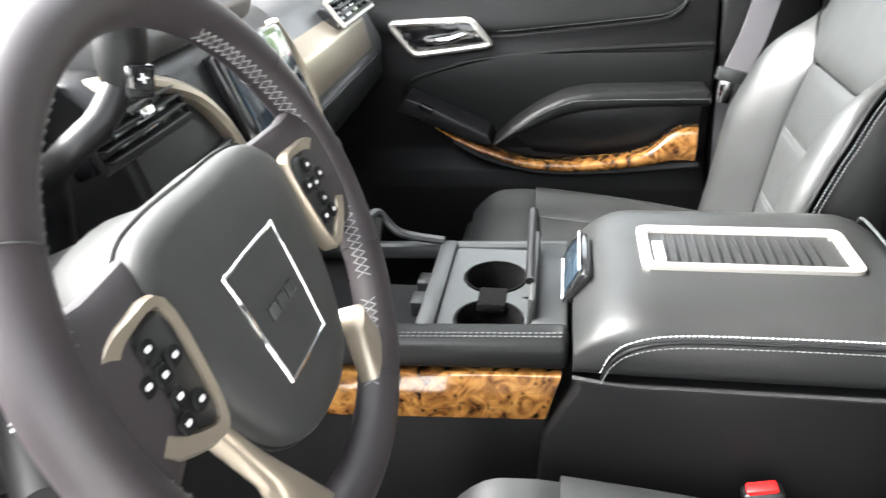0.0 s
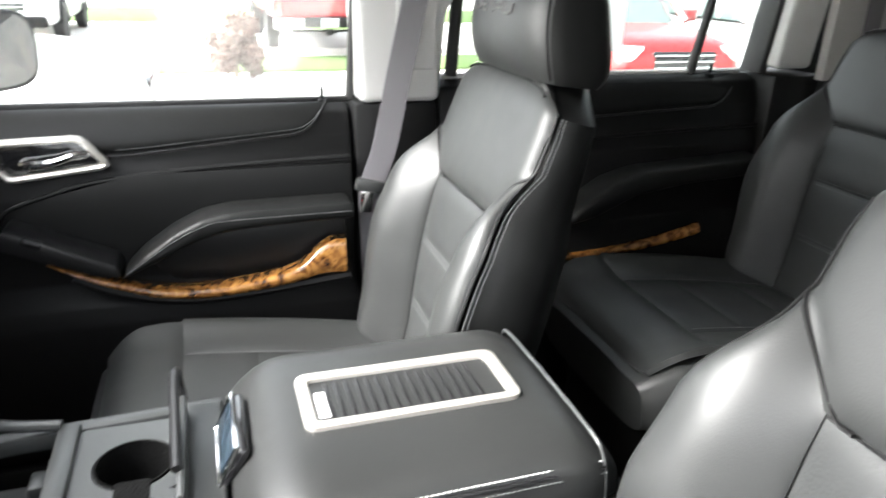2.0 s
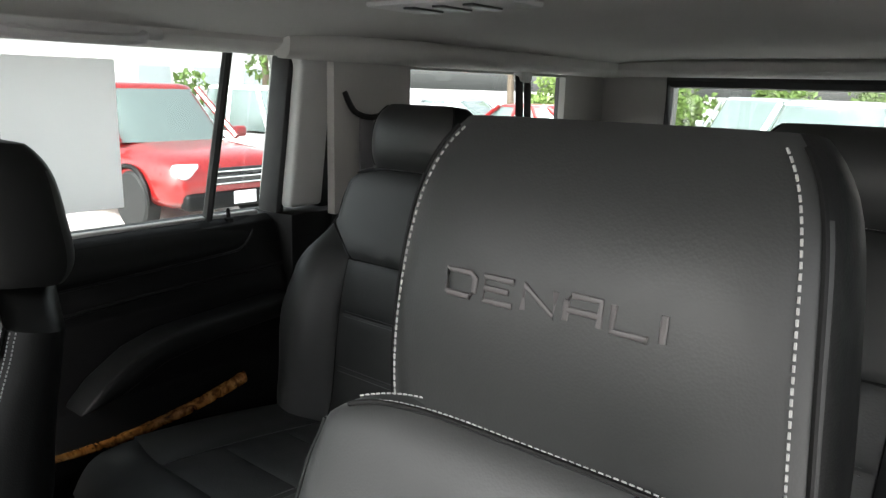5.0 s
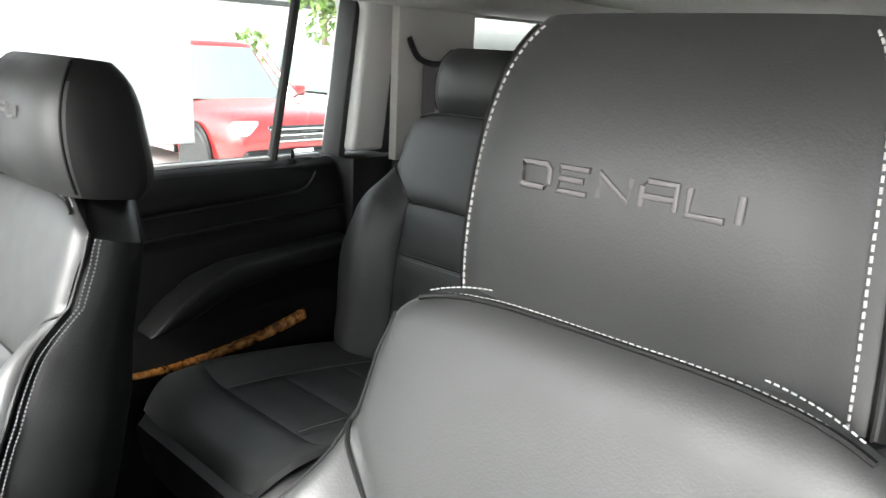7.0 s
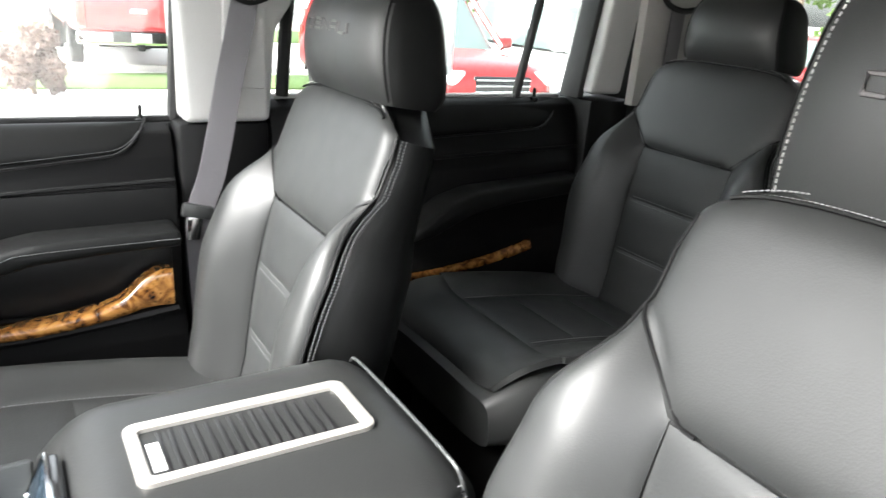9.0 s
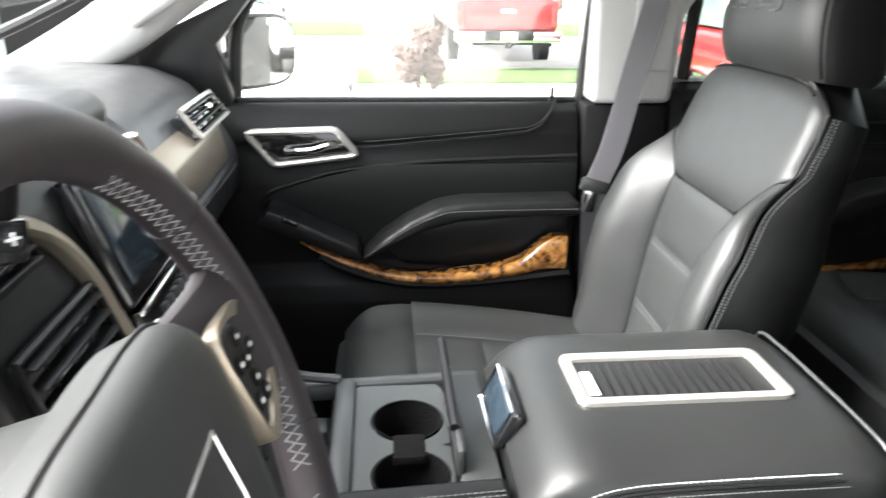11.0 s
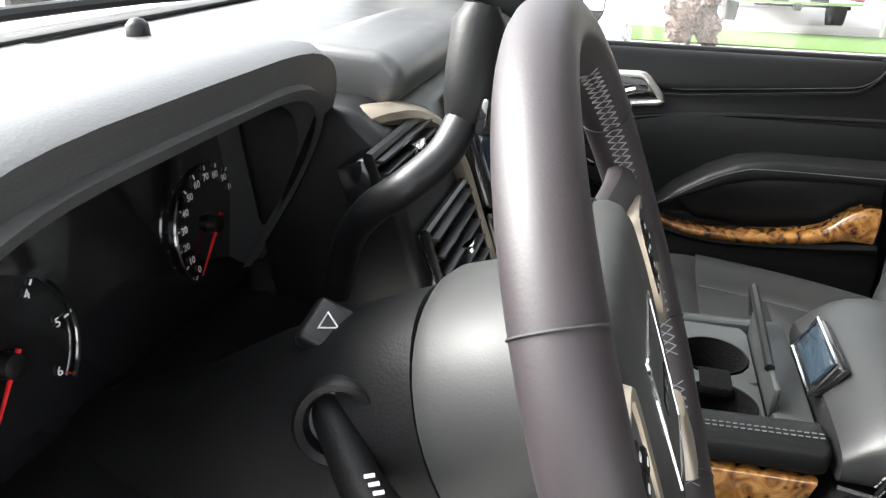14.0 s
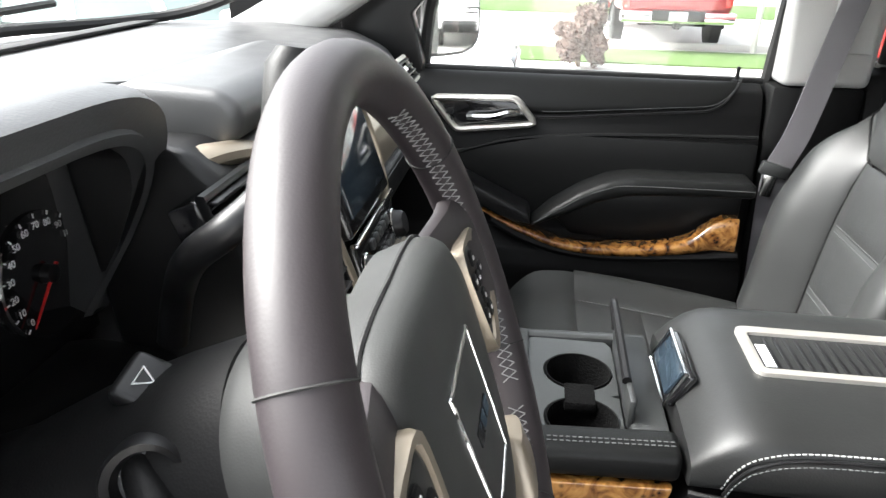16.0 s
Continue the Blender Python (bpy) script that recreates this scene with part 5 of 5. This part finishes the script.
part("badge_plate", loft([[on_wheel(-0.006 + (x + 0.006) * k, -0.032 + (z + 0.04) * k, n) for x, z in plate] for n, k in ((0.004, 0.99), (0.0112, 0.97), (0.0116, 0.9))]), HUB_LEATHER, sw)
for k in range(3):
    part("badge_bar", loft([[on_wheel(-0.020 + 0.015 * k + x, -0.031 + z, n) for x, z in ((-0.006, -0.005), (0.006, -0.005), (0.006, 0.005), (-0.006, 0.005))] for n in (0.0112, 0.0128)]), GLOSS_BLACK, sw)
for sg in (-1, 1):
    # leather-covered side spoke that runs into the rim
    part("spoke", loft([[on_wheel(sg * x, z0 + zz, n + nn) for zz, nn in ring(20, hh, dd, 2.8)] for x, z0, hh, n, dd in ((0.07, 0.010, 0.050, -0.016, 0.012), (0.105, 0.010, 0.050, -0.010, 0.013), (0.14, 0.008, 0.052, -0.005, 0.014), (0.166, 0.006, 0.058, -0.002, 0.014), (0.180, 0.006, 0.066, 0.0, 0.010))]), RIM_LEATHER, sw, "leather covered spoke")
    # switch pod in its champagne surround, with a tail along the cover
    outer = [(0.098, 0.034), (0.130, 0.040), (0.160, 0.036), (0.176, 0.014), (0.170, -0.020), (0.145, -0.042), (0.112, -0.052), (0.100, -0.020)]
    inner = [(0.104, 0.028), (0.130, 0.031), (0.148, 0.024), (0.156, 0.006), (0.150, -0.018), (0.132, -0.034), (0.112, -0.041), (0.106, -0.016)]
    fo = curve([(x, z, 0) for x, z in outer], 4, True)
    fi = curve([(x, z, 0) for x, z in inner], 4, True)
    part("spoke_trim", loft([[on_wheel(sg * p.x, p.y, n) for p in f] for f, n in ((fo, -0.004), (fo, 0.007), ([a.lerp(b_, 0.18) for a, b_ in zip(fo, fi)], 0.0105), ([a.lerp(b_, 0.85) for a, b_ in zip(fo, fi)], 0.0095), (fi, 0.004))], cap=False), CHAMPAGNE, sw, "champagne satin surround")
    pod = part("switch_pod", loft([[on_wheel(sg * (0.130 + (p.x - 0.130) * k), -0.003 + (p.y + 0.003) * k, n) for p in fi] for n, k in ((-0.004, 1.0), (0.0062, 1.0), (0.0080, 0.93))]), PLASTIC_SMOOTH, sw, "black switch pod")
    for bx, bz in ((0.130, 0.020), (0.116, 0.006), (0.144, 0.006), (0.130, 0.003), (0.130, -0.012), (0.118, -0.024), (0.136, -0.026)):
        c = on_wheel(sg * bx, bz, 0.0085)
        bt = part("switch", loft([[c + WX * px + WV * pz + WN * n for px, pz in ring(14, r, r * 0.9, 3)] for n, r in ((-0.002, 0.0068), (0.0008, 0.0068), (0.0016, 0.0058))]), PLASTIC, pod)
        part("switch_mark", loft([[c + WX * px + WV * pz + WN * n for px, pz in ring(6, 0.0026, 0.0016, 4)] for n in (0.0010, 0.0020)]), WHITE_MARK, bt)
    # lower spoke in champagne: narrow beside the cover, flared where it meets the rim
    secs = []
    top_ = [(Vector((0.116, -0.046, 0)), 0.007, -0.002), (Vector((0.104, -0.080, 0)), 0.009, -0.002)] if sg < 0 else [(Vector((0.093, -0.108, 0)), 0.009, -0.008)]
    for p, hw_, n in (*top_, (Vector((0.092, -0.112, 0)), 0.014, -0.001), (Vector((0.086, -0.138, 0)), 0.025, 0.0), (Vector((0.086, -0.156, 0)), 0.038, 0.0)):
        w_ = Vector((0.87, 0.5, 0))
        secs.append([on_wheel(sg * (p.x + w_.x * u), p.y + w_.y * u, n + nn) for u, nn in ring(18, hw_, 0.011, 3)])
    part("lower_spoke", loft(secs), CHAMPAGNE, sw, "champagne satin spoke")

# ---------------------------------------------------------------- outside mirror and the open driver's door
mir = thing("door_mirror", "black exterior mirror beside the front passenger window", "mirror")
part("mirror_housing", loft([[(px, y, pz) for px, pz in ring(24, a, b_, 3.4)] for y, a, b_ in ((-0.02, 0.115, 0.085), (0.0, 0.122, 0.09), (0.05, 0.115, 0.085), (0.09, 0.07, 0.06))]), BLACK_PAINT, mir)
part("mirror_glass", loft([[(px, y, pz) for px, pz in ring(24, 0.106, 0.077, 3.4)] for y in (-0.0205, -0.0235)]), MIRROR, mir)
part("mirror_arm", rbox((-0.08, 0.04, -0.07), (0.16, 0.05, 0.04), 0.012), BLACK_PAINT, mir)
mir.matrix_basis = pose(1.09, 0.265, 0.865, 0, 0, -42)

d3 = thing("door_3", "driver's door standing wide open on its front hinges", "door", kind="structure", at=(-0.93, 0.62, 0))
d3.rotation_euler = (0, 0, radians(-66))
part("door_panel", rbox((-0.06, -0.73, 0.355), (0.10, 1.40, 1.01), 0.03, 3), PLASTIC, d3)
part("window_frame", tube(curve([(-0.05, -0.06, 0.84), (-0.03, -0.32, 1.06), (0.0, -0.62, 1.18), (0.02, -0.97, 1.22), (0.02, -1.36, 1.22), (-0.05, -1.42, 0.84)], 6), 0.03, 8), RUBBER, d3)
# unseen overhang, drawn wide to keep light from the left out
tagged(part("roof_light_block", rbox((-0.87, -0.9, 1.27), (0.28, 2.3, 0.05), 0.02), PLASTIC), "unseen roof overhang added over the door opening to block light", "trim", kind="structure")


# ---------------------------------------------------------------- parked vehicles
def vehicle(name, label, paint, style, m):
    """A parked vehicle, nose towards its own +x, wheels on its own z = 0."""
    t = thing(name, label, "truck" if style == "pickup" else "car", "parked vehicles")
    t.matrix_basis = m
    L, W, belt, roof = {"suv": (4.7, 0.93, 1.05, 1.72), "sedan": (4.6, 0.90, 0.92, 1.45), "pickup": (5.6, 0.98, 1.15, 1.88)}[style]
    h = L / 2
    hood = {"suv": 0.98, "sedan": 0.80, "pickup": 1.12}[style]
    xs = [(-h, 0.86, 0.45, belt - 0.12), (-h + 0.08, 0.95, 0.32, belt), (-h + 0.5, 1.0, 0.28, belt), (-0.1 * L, 1.0, 0.26, belt), (0.16 * L, 1.0, 0.26, belt), (0.22 * L, 1.0, 0.26, hood + 0.04), (0.36 * L, 0.97, 0.28, hood), (h - 0.22, 0.93, 0.30, hood - 0.06), (h - 0.06, 0.86, 0.34, hood - 0.14), (h, 0.76, 0.42, hood - 0.25)]
    lift = 0.30 if style == "pickup" else 0.0
    secs = []
    for x, k, z0, z1 in xs:
        z0 += lift
        secs.append([(x, py * W * k * (1 - 0.06 * max(0, pz)), (z0 + z1) / 2 + pz * (z1 - z0) / 2) for py, pz in ring(32, 1, 1, 4.5)])
    part("body", loft(secs), paint, t)
    cab = {"suv": (-h + 0.12, -h + 0.45, 0.08 * L, 0.24 * L), "sedan": (-h + 0.55, -h + 1.25, 0.05 * L, 0.22 * L), "pickup": (-0.16 * L, -0.13 * L, 0.10 * L, 0.22 * L)}[style]

    def cabin(k, z, wk):
        x0 = cab[0] + (cab[1] - cab[0]) * k
        x1 = cab[3] + (cab[2] - cab[3]) * k
        return [((x0 + x1) / 2 + px * (x1 - x0) / 2, py * W * wk, z) for px, py in ring(32, 1, 1, 6)]
    part("cabin_glass", loft([cabin(0, belt - 0.04, 0.93), cabin(0.9, roof - 0.06, 0.78)]), CAR_GLASS, t)
    part("roof", loft([cabin(0.88, roof - 0.075, 0.80), cabin(0.93, roof - 0.03, 0.78), cabin(1.05, roof, 0.66)]), paint, t)
    for sy in (-1, 1):
        for f in (0.0, 0.36, 0.68, 1.0):
            xb = cab[0] + (cab[3] - cab[0]) * f
            xt = cab[1] + (cab[2] - cab[1]) * f
            part("pillar", tube([(xb * 0.985, sy * W * 0.90, belt - 0.02), (xt * 0.985, sy * W * 0.775, roof - 0.06)], 0.045, 6), paint, t)
        part("wing_mirror", rbox((0.19 * L, sy * (W + 0.10), belt + 0.04), (0.12, 0.2, 0.15), 0.04, 3), paint, t)
        part("headlamp", rbox((h - 0.14, sy * W * 0.66, hood - 0.22), (0.22, 0.36, 0.17), 0.05, 3, m=pose(0, 0, 0, 0, 0, -sy * 16)), LAMP_CLEAR, t, "clear headlamp")
        part("tail_lamp", rbox((-h + 0.05, sy * W * 0.84, belt - 0.2), (0.12, 0.16, 0.38), 0.03), LAMP_RED, t, "red tail lamp")
        for x in (-0.30 * L, 0.31 * L):
            wh = part("wheel", loft([[(x + px, sy * (W - 0.11 + d), 0.36 + pz) for px, pz in ring(32, r, r)] for d, r in ((-0.1, 0.33), (-0.08, 0.36), (0.08, 0.36), (0.105, 0.33), (0.105, 0.24))]), RUBBER, t)
            part("wheel_rim", loft([[(x + px, sy * (W + d), 0.36 + pz) for px, pz in ring(32, r, r)] for d, r in ((-0.06, 0.24), (-0.012, 0.24), (-0.02, 0.21), (-0.03, 0.06), (-0.01, 0.05))]), CHROME, wh)
            part("wheel_arch", tube([(x + 0.42 * math.cos(a), sy * (W - 0.012), 0.36 + 0.42 * math.sin(a)) for a in [math.pi * k / 14 for k in range(15)]], 0.03, 6), PLASTIC, t)
    part("grille", rbox((h - 0.035, 0, hood - 0.30), (0.08, W * 0.92, 0.22), 0.03), GLOSS_BLACK, t)
    for k in range(3):
        part("grille_bar", rbox((h + 0.01, 0, hood - 0.37 + 0.07 * k), (0.02, W * 0.88, 0.018), 0.004), CHROME, t)
    part("bumper", rbox((h - 0.04, 0, 0.42), (0.2, W * 1.62, 0.2), 0.06, 3), PLASTIC if style == "suv" else paint, t)
    part("number_plate", rbox((h + 0.065, 0, 0.44), (0.015, 0.31, 0.15), 0.004), WHITE_MARK, t)
    if style == "pickup":
        part("cargo_bed", rbox((-h + 0.9, 0, 1.0), (1.75, W * 1.9, 0.42), 0.04), paint, t)
        part("tailgate", rbox((-h - 0.01, 0, 0.98), (0.06, W * 1.62, 0.52), 0.02), paint, t)
        part("badge_bar", rbox((-h - 0.045, 0, 1.03), (0.012, 0.25, 0.07), 0.004), CHROME, t)
        part("step_bumper", rbox((-h - 0.10, 0, 0.60), (0.22, W * 1.95, 0.2), 0.04), CHROME, t)
        part("number_plate", rbox((-h - 0.22, 0, 0.62), (0.015, 0.31, 0.15), 0.003), SILVER_PAINT, t)
        part("hitch", rbox((-h - 0.12, 0, 0.46), (0.2, 0.10, 0.10), 0.01), PLASTIC, t)
        part("underbody", rbox((-0.2, 0, 0.50), (L - 1.0, W * 1.2, 0.16), 0.03), PLASTIC, t)
        part("bumper_step", rbox((-h - 0.205, 0, 0.63), (0.03, W * 0.9, 0.17), 0.01), PLASTIC, t)
        part("cargo_light", rbox((-0.165 * L, 0, roof - 0.08), (0.05, 0.4, 0.05), 0.01), LAMP_RED, t)
    return t


def parked(name, label, paint, style, x, y, turn):
    return vehicle(name, label, paint, style, pose(x, y, GROUND, 0, 0, turn))


parked("pickup_truck", "red pickup truck seen from its tailgate by the grass", RED_PAINT, "pickup", 15.3, -2.35, 0)
parked("white_suv", "white vehicle parked nose towards the bush", WHITE_PAINT, "pickup", 4.75, 2.95, -90)
parked("red_suv", "red sport utility vehicle with clear headlamps", RED_PAINT, "suv", 8.9, -5.5, 180)
parked("white_truck", "white vehicle parked beside the red one", WHITE_PAINT, "suv", 8.6, -8.3, 180)
parked("parked_car", "white parked car in the row", WHITE_PAINT, "sedan", 8.6, -11.2, 180)
parked("parked_car", "red parked car in the row behind", RED_PAINT, "sedan", 7.6, -14.6, 180)
parked("parked_car", "silver parked car in the row", SILVER_PAINT, "sedan", 12.4, -17.6, 180)
parked("parked_car", "white parked car behind the tailgate", WHITE_PAINT, "suv", 1.6, -12.5, 90)
parked("parked_car", "white parked car behind the tailgate", WHITE_PAINT, "sedan", -1.4, -12.0, 90)
parked("parked_car", "silver parked car behind the tailgate", SILVER_PAINT, "suv", 4.4, -18.5, 90)
parked("parked_car", "red parked car in the far row", RED_PAINT, "sedan", 0.4, -20.0, 90)
parked("parked_car", "white parked car in the far row", WHITE_PAINT, "sedan", -3.4, -19.5, 90)
parked("parked_car", "white parked car beyond the bonnet", WHITE_PAINT, "suv", -3.4, 17.5, -90)
parked("parked_car", "white parked car beyond the bonnet", WHITE_PAINT, "sedan", 0.4, 18.5, -90)
parked("parked_car", "silver parked car beyond the bonnet", SILVER_PAINT, "sedan", 4.4, 19.0, -90)
parked("white_suv", "white parked vehicle across the grass", WHITE_PAINT, "suv", 17.0, 3.2, 180)
parked("white_suv", "white parked vehicle across the grass", WHITE_PAINT, "suv", 16.5, -8.5, 180)

# ---------------------------------------------------------------- planting
def leaves(n, place, size, seed):
    """Many single leaves, each a bent pair of triangles, at places given by place(rng)."""
    rng = random.Random(seed)
    vs, fs = [], []
    for _ in range(n):
        c = Vector(place(rng))
        a = Vector((rng.gauss(0, 1), rng.gauss(0, 1), rng.gauss(0, 1))).normalized()
        b_ = a.orthogonal().normalized()
        s = size * rng.uniform(0.6, 1.4)
        k = len(vs)
        vs += [c - a * s, c + b_ * s * 0.5, c + a * s, c - b_ * s * 0.5 + a.cross(b_) * s * 0.3]
        fs += [(k, k + 1, k + 2), (k, k + 2, k + 3)]
    me = bpy.data.meshes.new("leaves")
    me.from_pydata([tuple(v) for v in vs], [], fs)
    return me


def blob_place(c, rx, ry, rz, lumps, seed):
    r0 = random.Random(seed)
    hubs = []
    for _ in range(lumps):
        a = Vector((r0.gauss(0, 1), r0.gauss(0, 1), r0.gauss(0, 1))).normalized() * r0.uniform(0.35, 0.95)
        hubs.append((c[0] + a.x * rx, c[1] + a.y * ry, c[2] + a.z * rz, r0.uniform(0.22, 0.42)))

    def place(rng):
        hx_, hy, hz_, k = rng.choice(hubs)
        a = Vector((rng.gauss(0, 1), rng.gauss(0, 1), rng.gauss(0, 1))).normalized() * rng.uniform(0.6, 1.0) * k
        return (hx_ + a.x * rx, hy + a.y * ry, max(GROUND + 0.02, hz_ + a.z * rz))
    return place


def shrub(name, label, mat, x, y, rx, ry, rz, n, size, seed):
    t = thing(name, label, "bush", "shrubs", at=(0, 0, 0))
    me = leaves(n, blob_place((x, y, GROUND + rz), rx, ry, rz, 26, seed), size, seed)
    me.materials.append(mat)
    ob = new("crown", me)
    ob.parent = t
    b = bmesh.new()
    rng = random.Random(seed)
    for _ in range(7):
        tube([(x, y, GROUND - 0.02), (x + rng.uniform(-0.6, 0.6) * rx, y + rng.uniform(-0.6, 0.6) * ry, GROUND + rz * rng.uniform(0.8, 1.6))], [0.03, 0.008], 6, bm=b)
    part("stems", b, BARK, t)


def tree(x, y, hgt, r, seed):
    t = thing("tree", "green leafy tree at the edge of the car park", "tree", "trees")
    rng = random.Random(seed)
    b = bmesh.new()
    tube(curve([(x, y, GROUND - 0.05), (x + 0.1, y, GROUND + hgt * 0.3), (x - 0.05, y + 0.1, GROUND + hgt * 0.6), (x, y, GROUND + hgt * 0.9)], 4), [0.22 - 0.16 * i / 12 for i in range(13)], 8, bm=b)
    for _ in range(9):
        z = GROUND + hgt * rng.uniform(0.3, 0.8)
        a = rng.uniform(0, 6.28)
        tube([(x, y, z), (x + math.cos(a) * r * 0.4, y + math.sin(a) * r * 0.4, z + 0.5), (x + math.cos(a) * r * 0.8, y + math.sin(a) * r * 0.8, z + 1.2)], [0.08, 0.05, 0.02], 6, bm=b)
    part("trunk", b, BARK, t)
    me = leaves(5000, blob_place((x, y, GROUND + hgt * 0.66), r, r, hgt * 0.36, 40, seed), 0.17, seed)
    me.materials.append(LEAF)
    ob = new("crown", me)
    ob.parent = t


shrub("russet_bush", "russet leaved round bush on the grass edge", LEAF_RED, 10.5, -0.66, 0.46, 0.44, 0.49, 4200, 0.045, 3)
for k in range(9):
    shrub("hedge_bush", "green hedge bush behind the rear rows of cars", LEAF, -9.5 + 3.1 * k, -26.5 - 0.7 * (k % 3), 1.35, 0.9, 1.15 + 0.12 * (k % 2), 1500, 0.12, 40 + k)
shrub("green_bush", "bright green bush behind the parked cars", LEAF, 13.5, -13.5, 1.4, 1.6, 0.9, 3500, 0.09, 7)
shrub("green_bush", "bright green bush behind the parked cars", LEAF, 15.5, -10.5, 1.2, 1.4, 0.9, 3000, 0.09, 8)
for i, (x, y, hh, r) in enumerate(((-5, -36, 8, 3.2), (-1, -38, 9, 3.4), (4, -36, 8, 3.0), (9, -39, 9, 3.4), (15, -36, 8, 3.2), (21, -33, 9, 3.4), (-10, -37, 9, 3.3), (33, 5, 9, 3.2), (36, -9, 8, 3.0), (30, -24, 8, 3.2))):
    tree(x, y, hh, r, 20 + i)
b = bmesh.new()
rbox((11.75, -3, GROUND + 0.005), (1.7, 60, 0.05), 0.02, bm=b)
rbox((22.5, -3, GROUND + 0.005), (5, 60, 0.05), 0.02, bm=b)
tagged(part("grass", b, GRASS), "mown green grass strips", "grass", kind="stuff")
b = bmesh.new()
rbox((13.1, -3, GROUND + 0.05), (0.18, 60, 0.14), 0.03, bm=b)
tagged(part("kerb", b, CONCRETE), "pale concrete kerb along the grass", "kerb", kind="structure")
tagged(part("post", tube([(12.6, -3.75, GROUND), (12.6, -3.75, GROUND + 1.5)], 0.05, 10), CONCRETE), "slim pale post on the grass", "post")
bld = thing("low_building", "long pale low building beyond the car park", "building")
part("wall", rbox((44, -18, GROUND + 2.0), (8, 46, 4.0), 0.02), WALL_PALE, bld)
part("roof", rbox((44, -18, GROUND + 4.15), (8.6, 46.6, 0.3), 0.03), PLASTIC_GREY, bld)
for k in range(12):
    wi = part("window", rbox((39.98, -38 + 3.6 * k, GROUND + 1.9), (0.08, 2.0, 1.3), 0.01), PALE_GLASS, bld)
    part("sill", rbox((39.93, -38 + 3.6 * k, GROUND + 1.2), (0.14, 2.2, 0.08), 0.01), CONCRETE, wi)

# ---------------------------------------------------------------- buckles beside the front seats
def buckle(x, y, z, lab):
    t = thing("belt_buckle", lab, "buckle", "belt buckles")
    part("buckle_body", rbox((x, y, z), (0.022, 0.045, 0.07), 0.006, 3, m=pose(0, 0, 0, -14)), PLASTIC_SMOOTH, t)
    part("release_button", rbox((x, y + 0.008, z + 0.032), (0.016, 0.034, 0.014), 0.003, m=pose(0, 0, 0, -14)), RED_MARK, t, "red release button")
    part("buckle_stem", tube([(x, y - 0.005, z - 0.03), (x, y - 0.05, 0.2), (x, y - 0.06, 0.0)], 0.011, 8), PLASTIC, t)


buckle(-0.188, -0.385, 0.368, "black seat belt buckle with red button beside the console")
buckle(0.205, -0.40, 0.405, "black seat belt buckle beside the passenger seat")
